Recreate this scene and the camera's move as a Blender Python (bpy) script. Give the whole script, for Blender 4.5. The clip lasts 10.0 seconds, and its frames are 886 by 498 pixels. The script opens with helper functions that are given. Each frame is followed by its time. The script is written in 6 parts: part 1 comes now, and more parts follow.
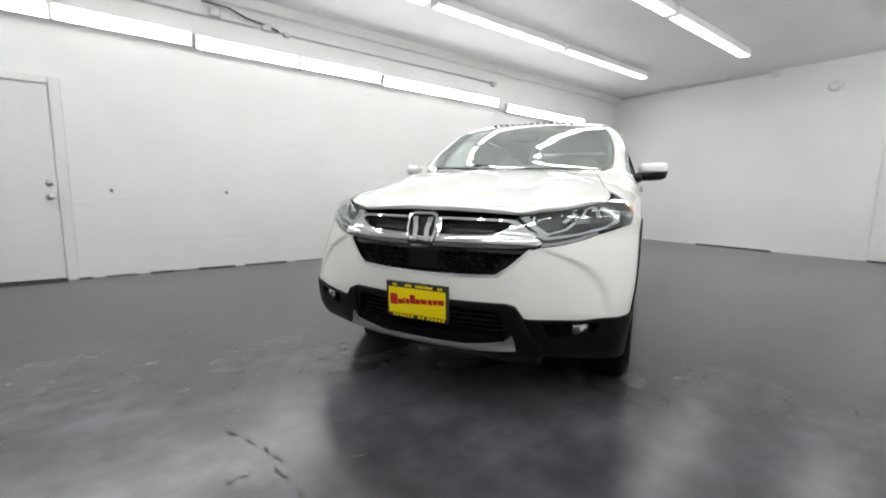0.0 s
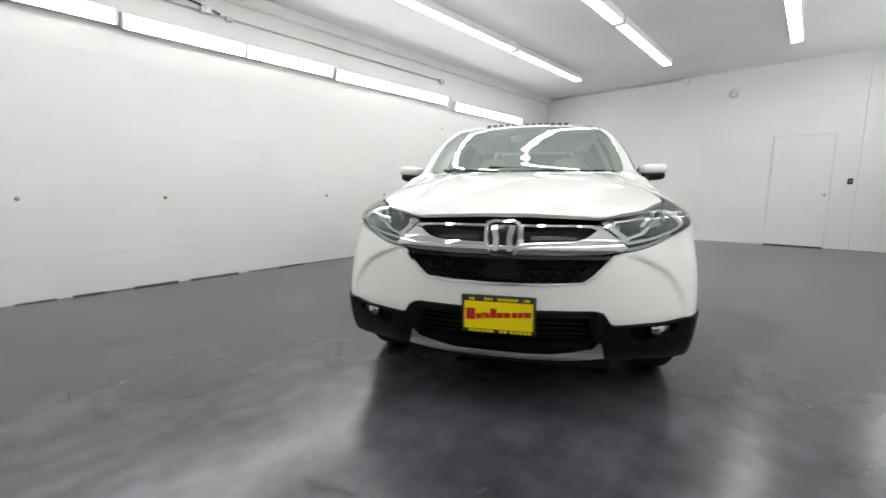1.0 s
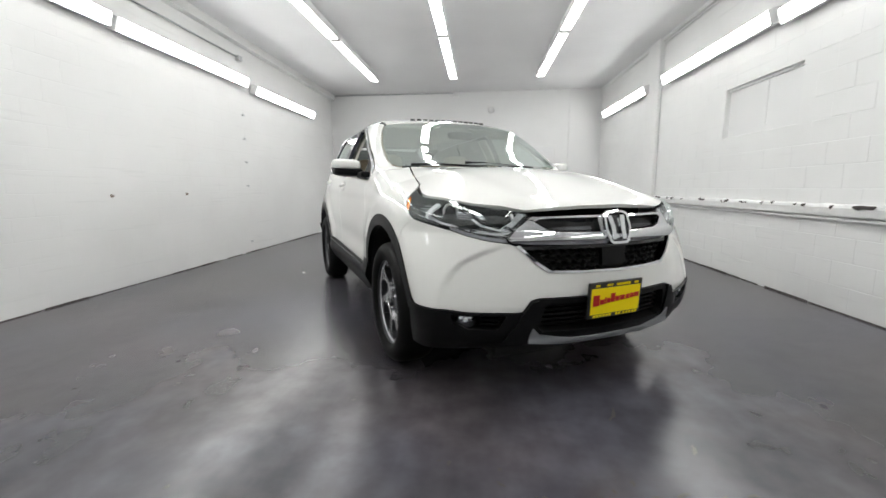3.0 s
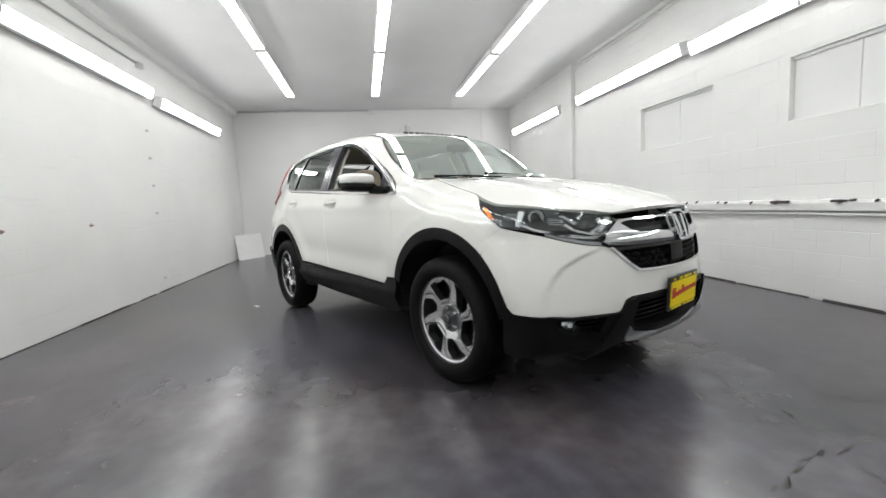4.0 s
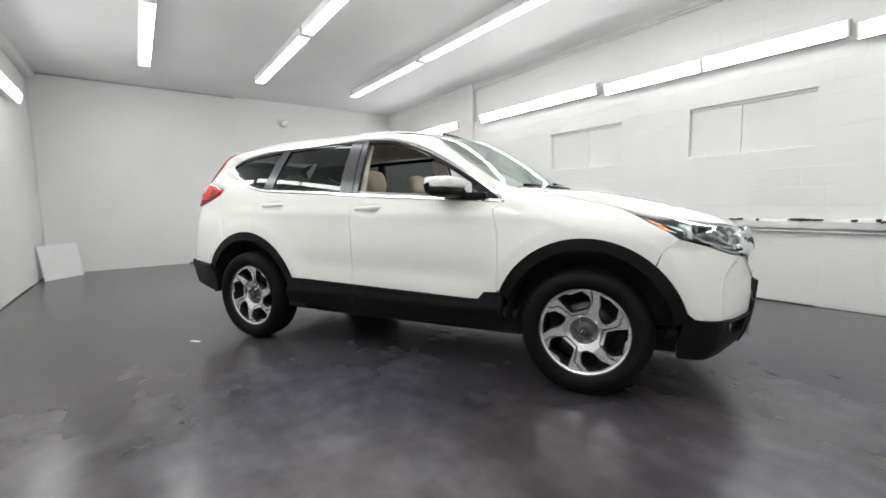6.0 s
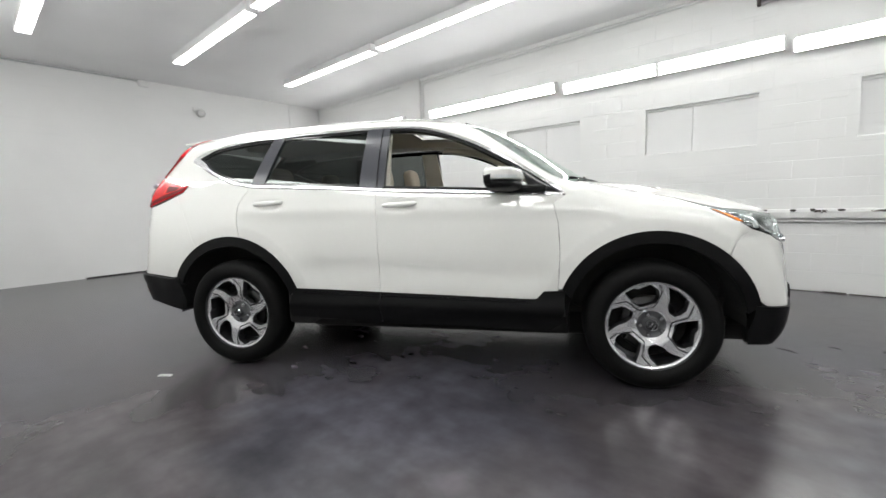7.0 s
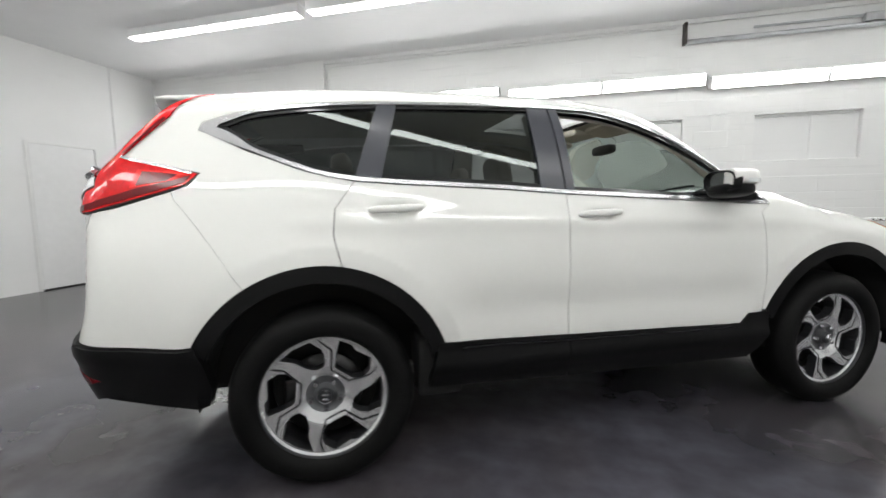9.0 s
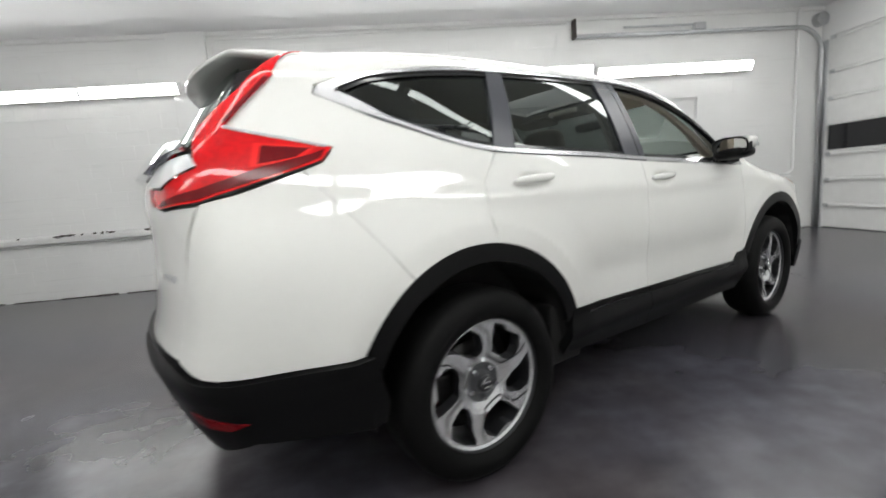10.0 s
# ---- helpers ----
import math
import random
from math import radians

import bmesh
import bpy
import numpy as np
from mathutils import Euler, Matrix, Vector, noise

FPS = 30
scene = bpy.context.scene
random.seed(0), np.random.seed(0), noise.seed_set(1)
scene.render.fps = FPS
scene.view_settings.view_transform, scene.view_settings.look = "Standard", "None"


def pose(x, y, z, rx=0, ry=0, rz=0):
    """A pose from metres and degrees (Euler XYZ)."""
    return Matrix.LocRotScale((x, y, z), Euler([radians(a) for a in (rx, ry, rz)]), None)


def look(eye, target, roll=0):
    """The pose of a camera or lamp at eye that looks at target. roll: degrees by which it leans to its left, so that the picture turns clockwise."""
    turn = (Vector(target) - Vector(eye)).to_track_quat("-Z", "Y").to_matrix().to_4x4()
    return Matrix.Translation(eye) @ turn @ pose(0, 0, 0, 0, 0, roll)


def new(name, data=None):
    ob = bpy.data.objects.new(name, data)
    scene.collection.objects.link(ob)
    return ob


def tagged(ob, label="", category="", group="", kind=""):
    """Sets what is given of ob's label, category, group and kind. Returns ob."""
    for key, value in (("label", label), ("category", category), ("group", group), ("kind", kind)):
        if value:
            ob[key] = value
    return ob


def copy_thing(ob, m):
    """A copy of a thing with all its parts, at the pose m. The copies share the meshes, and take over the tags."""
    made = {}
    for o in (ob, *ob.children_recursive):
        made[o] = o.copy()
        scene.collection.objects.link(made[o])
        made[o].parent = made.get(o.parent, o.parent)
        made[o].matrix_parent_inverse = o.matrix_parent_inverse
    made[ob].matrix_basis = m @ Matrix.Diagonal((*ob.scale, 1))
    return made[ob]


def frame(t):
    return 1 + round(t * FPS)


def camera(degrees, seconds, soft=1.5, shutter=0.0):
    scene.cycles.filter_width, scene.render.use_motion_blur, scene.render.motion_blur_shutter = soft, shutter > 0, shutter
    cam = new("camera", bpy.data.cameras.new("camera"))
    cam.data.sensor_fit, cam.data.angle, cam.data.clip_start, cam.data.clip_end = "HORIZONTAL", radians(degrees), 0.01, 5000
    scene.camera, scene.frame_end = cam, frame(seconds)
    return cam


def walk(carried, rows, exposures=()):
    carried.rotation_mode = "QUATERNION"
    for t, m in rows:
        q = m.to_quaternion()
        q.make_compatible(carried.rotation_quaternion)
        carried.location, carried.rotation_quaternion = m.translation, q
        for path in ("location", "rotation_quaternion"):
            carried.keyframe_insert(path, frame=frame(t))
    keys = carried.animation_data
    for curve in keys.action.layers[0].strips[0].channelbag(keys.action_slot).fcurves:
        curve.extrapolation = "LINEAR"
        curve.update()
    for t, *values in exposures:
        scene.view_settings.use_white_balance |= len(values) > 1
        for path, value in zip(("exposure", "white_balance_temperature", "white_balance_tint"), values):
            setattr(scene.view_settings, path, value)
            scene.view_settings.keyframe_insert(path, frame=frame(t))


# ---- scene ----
cam = camera(93.7, 10.0, shutter=0.5)
PATH = [
    (0, (0.487, 0.318, 1.023), (1.674, 1.906, 0.755), 1.0),
    (0.5, (0.283, 0.576, 1.003), (1.626, 2.001, 0.598), 1.8),
    (1, (0.035, 0.912, 1.063), (1.516, 2.227, 0.783), 0.0),
    (1.5, (-0.207, 1.275, 1.048), (1.366, 2.48, 0.773), -0.1),
    (2, (-0.377, 1.682, 1.034), (1.401, 2.571, 0.818), 4.1),
    (2.5, (-0.482, 2.116, 1.04), (1.442, 2.602, 0.792), 1.6),
    (3.8, (-0.411, 3.331, 1.048), (1.559, 3.085, 0.803), -2.2),
    (4, (-0.344, 3.526, 1.028), (1.611, 3.166, 0.81), -3.0),
    (4.5, (-0.186, 3.965, 1.046), (1.724, 3.408, 0.844), -1.6),
    (5, (-0.019, 4.405, 1.07), (1.782, 3.571, 0.819), -1.2),
    (5.5, (0.25, 4.779, 1.093), (1.957, 3.763, 0.857), -0.5),
    (7, (1.346, 5.551, 1.08), (2.648, 4.048, 0.859), -1.8),
    (7.5, (1.812, 5.694, 1.082), (2.938, 4.058, 0.845), -0.4),
    (8, (2.303, 5.742, 1.094), (3.265, 4.001, 0.885), -0.8),
    (8.5, (2.823, 5.786, 1.109), (3.529, 3.923, 0.933), -0.8),
    (9, (3.424, 5.777, 1.121), (3.926, 3.852, 0.912), -0.9),
    (9.5, (3.964, 5.82, 1.119), (4.075, 3.833, 0.919), -1.7),
    (10, (4.555, 5.804, 1.099), (4.365, 3.833, 0.815), -4.6),
]
walk(cam, [(t, look(eye, target, roll)) for t, eye, target, roll in PATH], ((0, -0.18), (5.5, -0.17), (8, -0.22), (10, -0.27)))

# ---- world and exposure ----
world = bpy.data.worlds.new("world")
scene.world = world
world.use_nodes = True
world.node_tree.nodes["Background"].inputs["Color"].default_value = (0.02, 0.02, 0.022, 1)
TUBE, WALL_TUBE = 17.8, 24.0          # strengths of the ceiling and wall diffusers


# ---- materials ----
def nodes_of(name):
    m = bpy.data.materials.new(name)
    m.use_nodes = True
    nt = m.node_tree
    return m, nt, nt.nodes["Principled BSDF"]


def plain(name, colour, rough=0.5, metal=0.0, coat=0.0, grain=0.0, scale=40.0, bump=0.0, spec=0.5):
    """A surface with a little variation of tone and relief at two scales."""
    m, nt, b = nodes_of(name)
    b.inputs["Base Color"].default_value = (*colour, 1)
    b.inputs["Roughness"].default_value = rough
    b.inputs["Metallic"].default_value = metal
    b.inputs["Coat Weight"].default_value = coat
    b.inputs["Coat Roughness"].default_value = 0.02
    b.inputs["Specular IOR Level"].default_value = spec
    if grain or bump:
        tc = nt.nodes.new("ShaderNodeTexCoord")
        n1 = nt.nodes.new("ShaderNodeTexNoise")
        n1.inputs["Scale"].default_value = scale
        n1.inputs["Detail"].default_value = 6
        nt.links.new(tc.outputs["Object"], n1.inputs["Vector"])
        n2 = nt.nodes.new("ShaderNodeTexNoise")
        n2.inputs["Scale"].default_value = scale / 14
        n2.inputs["Detail"].default_value = 3
        nt.links.new(tc.outputs["Object"], n2.inputs["Vector"])
        add = nt.nodes.new("ShaderNodeMath")
        add.operation = "ADD"
        nt.links.new(n1.outputs["Fac"], add.inputs[0])
        nt.links.new(n2.outputs["Fac"], add.inputs[1])
        ramp = nt.nodes.new("ShaderNodeMapRange")
        ramp.inputs["From Min"].default_value = 0.6
        ramp.inputs["From Max"].default_value = 1.4
        ramp.inputs["To Min"].default_value = 1 - grain
        ramp.inputs["To Max"].default_value = 1 + grain
        nt.links.new(add.outputs[0], ramp.inputs["Value"])
        mul = nt.nodes.new("ShaderNodeVectorMath")
        mul.operation = "SCALE"
        mul.inputs[0].default_value = colour
        nt.links.new(ramp.outputs[0], mul.inputs["Scale"])
        nt.links.new(mul.outputs[0], b.inputs["Base Color"])
        if bump:
            bn = nt.nodes.new("ShaderNodeBump")
            bn.inputs["Strength"].default_value = bump
            bn.inputs["Distance"].default_value = 0.004
            nt.links.new(n1.outputs["Fac"], bn.inputs["Height"])
            nt.links.new(bn.outputs[0], b.inputs["Normal"])
    return m


def glow(name, colour, strength):
    m, nt, b = nodes_of(name)
    b.inputs["Base Color"].default_value = (0.9, 0.9, 0.9, 1)
    b.inputs["Emission Color"].default_value = (*colour, 1)
    b.inputs["Emission Strength"].default_value = strength
    return m


def wall_paint(name, colour, streak):
    """White masonry paint: soft stains, thin level scuffs and roller grain."""
    m, nt, b = nodes_of(name)
    geo = nt.nodes.new("ShaderNodeNewGeometry")
    stretch = nt.nodes.new("ShaderNodeMapping")
    stretch.inputs["Scale"].default_value = (1.2, 1.2, 26)
    nt.links.new(geo.outputs["Position"], stretch.inputs["Vector"])
    lines = nt.nodes.new("ShaderNodeTexNoise")
    lines.inputs["Scale"].default_value = 1.0
    lines.inputs["Detail"].default_value = 5
    nt.links.new(stretch.outputs[0], lines.inputs["Vector"])
    r1 = nt.nodes.new("ShaderNodeValToRGB")
    r1.color_ramp.elements[0].position = 0.62
    r1.color_ramp.elements[1].position = 0.74
    r1.color_ramp.elements[0].color = (1, 1, 1, 1)
    k = 1 - streak
    r1.color_ramp.elements[1].color = (k, k, k, 1)
    nt.links.new(lines.outputs["Fac"], r1.inputs[0])
    blot = nt.nodes.new("ShaderNodeTexNoise")
    blot.inputs["Scale"].default_value = 0.7
    blot.inputs["Detail"].default_value = 7
    nt.links.new(geo.outputs["Position"], blot.inputs["Vector"])
    r2 = nt.nodes.new("ShaderNodeMapRange")
    r2.inputs["From Min"].default_value, r2.inputs["From Max"].default_value = 0.3, 0.7
    r2.inputs["To Min"].default_value, r2.inputs["To Max"].default_value = 0.93, 1.02
    nt.links.new(blot.outputs["Fac"], r2.inputs["Value"])
    c1 = nt.nodes.new("ShaderNodeMix")
    c1.data_type, c1.blend_type = "RGBA", "MULTIPLY"
    c1.inputs["Factor"].default_value = 1
    c1.inputs["A"].default_value = (*colour, 1)
    nt.links.new(r1.outputs[0], c1.inputs["B"])
    c2 = nt.nodes.new("ShaderNodeVectorMath")
    c2.operation = "SCALE"
    nt.links.new(c1.outputs["Result"], c2.inputs[0])
    nt.links.new(r2.outputs[0], c2.inputs["Scale"])
    nt.links.new(c2.outputs[0], b.inputs["Base Color"])
    b.inputs["Roughness"].default_value = 0.5
    b.inputs["Specular IOR Level"].default_value = 0.35
    fine = nt.nodes.new("ShaderNodeTexNoise")
    fine.inputs["Scale"].default_value = 90
    fine.inputs["Detail"].default_value = 4
    nt.links.new(geo.outputs["Position"], fine.inputs["Vector"])
    bump = nt.nodes.new("ShaderNodeBump")
    bump.inputs["Strength"].default_value = 0.25
    bump.inputs["Distance"].default_value = 0.004
    nt.links.new(fine.outputs["Fac"], bump.inputs["Height"])
    nt.links.new(bump.outputs[0], b.inputs["Normal"])
    return m


def floor_coating():
    """Worn dark grey floor coating: satin, scuffed, with paler rubbed patches, dark stains and fine cracks."""
    m, nt, b = nodes_of("floor_coating")
    geo = nt.nodes.new("ShaderNodeNewGeometry")

    def tex(scale, detail, rough=0.55, warp=0.0):
        n = nt.nodes.new("ShaderNodeTexNoise")
        n.inputs["Scale"].default_value, n.inputs["Detail"].default_value = scale, detail
        n.inputs["Roughness"].default_value, n.inputs["Distortion"].default_value = rough, warp
        nt.links.new(geo.outputs["Position"], n.inputs["Vector"])
        return n

    def ramp(src, a, z, lo, hi):
        r = nt.nodes.new("ShaderNodeMapRange")
        r.interpolation_type = "SMOOTHSTEP"
        for key, v in (("From Min", a), ("From Max", z), ("To Min", lo), ("To Max", hi)):
            r.inputs[key].default_value = v
        nt.links.new(src, r.inputs["Value"])
        return r.outputs[0]

    def mult(a, c):
        x = nt.nodes.new("ShaderNodeMath")
        x.operation = "MULTIPLY"
        nt.links.new(a, x.inputs[0])
        nt.links.new(c, x.inputs[1])
        return x.outputs[0]

    big = tex(0.5, 3, 0.5)
    mid = tex(2.2, 4, 0.55)
    rub = tex(1.1, 3, 0.5)
    cloud = tex(7.5, 3, 0.5)
    def scuff(angle, sx, sy, lo, hi):
        mp = nt.nodes.new("ShaderNodeMapping")
        mp.inputs["Rotation"].default_value = (0, 0, radians(angle))
        mp.inputs["Scale"].default_value = (sx, sy, 1)
        nt.links.new(geo.outputs["Position"], mp.inputs["Vector"])
        n = nt.nodes.new("ShaderNodeTexNoise")
        n.inputs["Scale"].default_value, n.inputs["Detail"].default_value = 1.0, 3
        nt.links.new(mp.outputs[0], n.inputs["Vector"])
        return ramp(n.outputs["Fac"], 0.25, 0.80, lo, hi)

    tone = mult(ramp(big.outputs["Fac"], 0.15, 0.85, 0.75, 1.28), ramp(mid.outputs["Fac"], 0.2, 0.8, 0.74, 1.30))
    tone = mult(tone, ramp(rub.outputs["Fac"], 0.15, 0.85, 0.80, 1.25))
    tone = mult(tone, ramp(cloud.outputs["Fac"], 0.2, 0.8, 0.84, 1.18))
    for args in ((24, 1.0, 5, 0.95, 1.05), (-38, 1.3, 9, 0.94, 1.08)):
        tone = mult(tone, scuff(*args))
    col = nt.nodes.new("ShaderNodeVectorMath")
    col.operation = "SCALE"
    hue = nt.nodes.new("ShaderNodeMix")
    hue.data_type = "RGBA"
    hue.inputs["A"].default_value = (0.0555, 0.0540, 0.0655, 1)
    hue.inputs["B"].default_value = (0.0625, 0.0555, 0.0605, 1)
    nt.links.new(ramp(tex(0.85, 3, 0.5).outputs["Fac"], 0.38, 0.62, 0.0, 1.0), hue.inputs["Factor"])
    nt.links.new(hue.outputs["Result"], col.inputs[0])
    nt.links.new(tone, col.inputs["Scale"])
    nt.links.new(col.outputs[0], b.inputs["Base Color"])
    b.inputs["Roughness"].default_value = 0.24
    nt.links.new(ramp(cloud.outputs["Fac"], 0.2, 0.8, 0.50, 0.70), b.inputs["Specular IOR Level"])
    bump = nt.nodes.new("ShaderNodeBump")
    bump.inputs["Strength"].default_value = 0.05
    bump.inputs["Distance"].default_value = 0.003
    nt.links.new(mid.outputs["Fac"], bump.inputs["Height"])
    nt.links.new(bump.outputs[0], b.inputs["Normal"])
    return m


M_WALL = wall_paint("white_masonry_paint", (0.81, 0.81, 0.80), 0.07)
M_SMOOTH = wall_paint("white_board_paint", (0.79, 0.79, 0.785), 0.02)
M_CEIL = wall_paint("white_ceiling_paint", (0.81, 0.81, 0.815), 0.0)
M_FLOOR = floor_coating()
M_TRIM = plain("white_trim_paint", (0.76, 0.76, 0.75), 0.4, grain=0.05, scale=30, bump=0.1)
M_DOOR = plain("white_door_paint", (0.77, 0.77, 0.77), 0.35, grain=0.04, scale=12, bump=0.05)
M_HOUSING = plain("white_enamel_sheet", (0.8, 0.8, 0.8), 0.35)
M_TUBE = glow("fluorescent_diffuser", (0.98, 0.99, 0.975), TUBE)
M_TUBE_WALL = glow("dimmer_fluorescent_diffuser", (0.98, 0.99, 0.975), WALL_TUBE)
M_GALV = plain("galvanised_steel", (0.55, 0.56, 0.57), 0.38, 1.0, grain=0.15, scale=60)
M_STEEL = plain("brushed_steel", (0.6, 0.6, 0.6), 0.3, 1.0)
M_DARK = plain("dark_gap", (0.02, 0.02, 0.02), 0.8)
M_RUST = plain("rusty_iron", (0.30, 0.235, 0.20), 0.75, grain=0.4, scale=90)
M_CHIP = plain("bare_dark_timber", (0.07, 0.06, 0.055), 0.85, grain=0.4, scale=60)
M_PLASTIC_W = plain("white_plastic", (0.75, 0.75, 0.74), 0.4)
M_PLASTIC_K = plain("black_plastic", (0.02, 0.02, 0.02), 0.45)
M_GATEPANEL = plain("white_gate_paint", (0.72, 0.72, 0.71), 0.45, grain=0.06, scale=8)
M_TINT = plain("black_gate_glass", (0.008, 0.008, 0.01), 0.06)


# ---- mesh helpers ----
def link(name, bm, material, parent=None, label="", smooth=False):
    me = bpy.data.meshes.new(name)
    bm.to_mesh(me)
    bm.free()
    for m in (material if isinstance(material, (list, tuple)) else (material,)):
        me.materials.append(m)
    if smooth:
        me.polygons.foreach_set("use_smooth", [True] * len(me.polygons))
    ob = new(name, me)
    ob.parent = parent
    if label:
        ob["label"] = label
    return ob


def part(name, bm, material, parent, label="", smooth=False):
    return link(name, bm, material, parent, label, smooth)


def box(bm, x0, x1, y0, y1, z0, z1, bevel=0.0, seg=2):
    r = bmesh.ops.create_cube(bm, size=1)
    for v in r["verts"]:
        v.co = Vector(((x0 + x1) / 2 + v.co.x * (x1 - x0), (y0 + y1) / 2 + v.co.y * (y1 - y0), (z0 + z1) / 2 + v.co.z * (z1 - z0)))
    if bevel:
        edges = list({e for v in r["verts"] for e in v.link_edges})
        bmesh.ops.bevel(bm, geom=edges, offset=bevel, segments=seg, affect="EDGES", profile=0.5)


def boxed(x0, x1, y0, y1, z0, z1, bevel=0.0, seg=2):
    bm = bmesh.new()
    box(bm, x0, x1, y0, y1, z0, z1, bevel, seg)
    return bm


def rod(bm, pts, radius, sides=10):
    """A round bar along a line of points, with closed ends."""
    pts = [Vector(p) for p in pts]
    rings = []
    for i, p in enumerate(pts):
        d = (pts[min(i + 1, len(pts) - 1)] - pts[max(i - 1, 0)]).normalized()
        a = d.orthogonal().normalized() if not rings else (rings[-1][1] - d * rings[-1][1].dot(d)).normalized()
        c = d.cross(a)
        ring = [bm.verts.new(p + radius * (math.cos(2 * math.pi * k / sides) * a + math.sin(2 * math.pi * k / sides) * c)) for k in range(sides)]
        rings.append((ring, a))
    for (r0, _), (r1, _) in zip(rings, rings[1:]):
        for k in range(sides):
            bm.faces.new((r0[k], r0[(k + 1) % sides], r1[(k + 1) % sides], r1[k]))
    bm.faces.new(rings[0][0][::-1])
    bm.faces.new(rings[-1][0])


def disc_solid(bm, centre, axis, r0, r1, length, sides=24):
    """A short cone or cylinder from centre along axis."""
    m = Matrix.Translation(Vector(centre) + Vector(axis).normalized() * length / 2) @ Vector((0, 0, 1)).rotation_difference(Vector(axis)).to_matrix().to_4x4()
    bmesh.ops.create_cone(bm, cap_ends=True, segments=sides, radius1=r0, radius2=r1, depth=length, matrix=m)


def empty(name, m, label="", category="", group="", kind=""):
    e = new(name)
    e.matrix_basis = m
    e.empty_display_size = 0.1
    return tagged(e, label, category, group, kind)


# ---- the room ----
X0, X1, Y0, Y1, CEIL = -2.25, 10.38, -0.40, 6.39, 3.42
tagged(link("floor", boxed(X0 - 0.3, X1 + 0.3, Y0 - 0.3, Y1 + 0.3, -0.2, 0), M_FLOOR), "worn dark grey coated concrete floor with scuffs", "floor", kind="structure")
tagged(link("ceiling", boxed(X0 - 0.3, X1 + 0.3, Y0 - 0.3, Y1 + 0.3, CEIL, CEIL + 0.2), M_CEIL), "smooth white painted garage ceiling", "ceiling", kind="structure")

# south wall with three blocked window recesses
WINDOWS = ((-0.16, 0.96), (1.77, 2.95), (3.82, 5.05))
WZ0, WZ1 = 1.61, 2.19
bm = bmesh.new()
box(bm, X0 - 0.3, X1 + 0.3, Y0 - 0.25, Y0 - 0.085, 0, CEIL)
cuts = [X0 - 0.3] + [v for w in WINDOWS for v in w] + [X1 + 0.3]
for i, (a, b_) in enumerate(zip(cuts, cuts[1:])):
    if i % 2 == 0:
        box(bm, a, b_, Y0 - 0.085, Y0 - 0.004, 0, CEIL)
    else:
        box(bm, a, b_, Y0 - 0.085, Y0 - 0.004, 0, WZ0)
        box(bm, a, b_, Y0 - 0.085, Y0 - 0.004, WZ1, CEIL)
wall_south = tagged(link("wall_south", bm, M_WALL), "white painted concrete block wall", "wall", kind="structure")
bm = boxed(X0 - 0.3, X1 + 0.3, Y1 + 0.004, Y1 + 0.25, 0, CEIL)
wall_north = tagged(link("wall_north", bm, M_WALL), "white painted block wall with faint level scuffs", "wall", kind="structure")
bm = bmesh.new()
box(bm, X1, X1 + 0.25, Y0, Y1, 0, CEIL)
wall_east = tagged(link("wall_east", bm, M_SMOOTH), "smooth white painted end wall", "wall", kind="structure")
GY0, GY1, GZ = -0.28, 5.2, 2.95
bm = bmesh.new()
box(bm, X0 - 0.25, X0, Y0, GY0, 0, CEIL)
box(bm, X0 - 0.25, X0, GY1, Y1, 0, CEIL)
box(bm, X0 - 0.25, X0, GY0, GY1, GZ, CEIL)
wall_west = tagged(link("wall_west", bm, M_SMOOTH), "white painted wall around the overhead gate", "wall", kind="structure")

# corner chase at the far end and the pilaster on the south wall
tagged(link("wall_chase", boxed(X1 - 0.018, X1, Y0, 0.38, 0, CEIL, 0.006), M_SMOOTH), "white boxed-in corner chase", "wall chase", kind="structure")
tagged(link("wall_pilaster", boxed(6.92, 7.42, Y0 + 0.004, Y0 + 0.06, 0, CEIL, 0.006), M_WALL), "white painted wall pilaster", "pilaster", kind="structure")
tagged(link("trim_soffit", boxed(X0, X1, Y1 - 0.10, Y1, CEIL - 0.13, CEIL, 0.008), M_TRIM), "white ledger board under the ceiling edge", "trim", kind="structure")
tagged(link("trim_cornice", boxed(X0, X1, Y0 + 0.002, Y0 + 0.03, CEIL - 0.06, CEIL, 0.006), M_TRIM), "thin white trim at the ceiling edge", "trim", kind="structure")

for i, (a, b_) in enumerate(WINDOWS):
    w = empty("window_%d" % (i + 1), pose((a + b_) / 2, Y0 - 0.05, WZ0), "blocked window recess with two white panels", "window", "blocked windows", "structure")
    h = (b_ - a) / 2
    mid = 0.06 * (1 if i % 2 else -1)
    for p0, p1 in ((-h, mid - 0.0005), (mid + 0.0005, h)):
        part("panel", boxed(p0 + 0.002, p1 - 0.002, -0.03, -0.012, 0.002, WZ1 - WZ0 - 0.002, 0.003), M_SMOOTH, w)
    part("lintel", boxed(-h + 0.002, h - 0.002, -0.012, 0.012, WZ1 - WZ0 - 0.03, WZ1 - WZ0 - 0.002, 0.003), M_TRIM, w, "grey-white lintel angle")
    part("sill", boxed(-h + 0.002, h - 0.002, -0.012, 0.032, 0.002, 0.014, 0.003), M_TRIM, w)

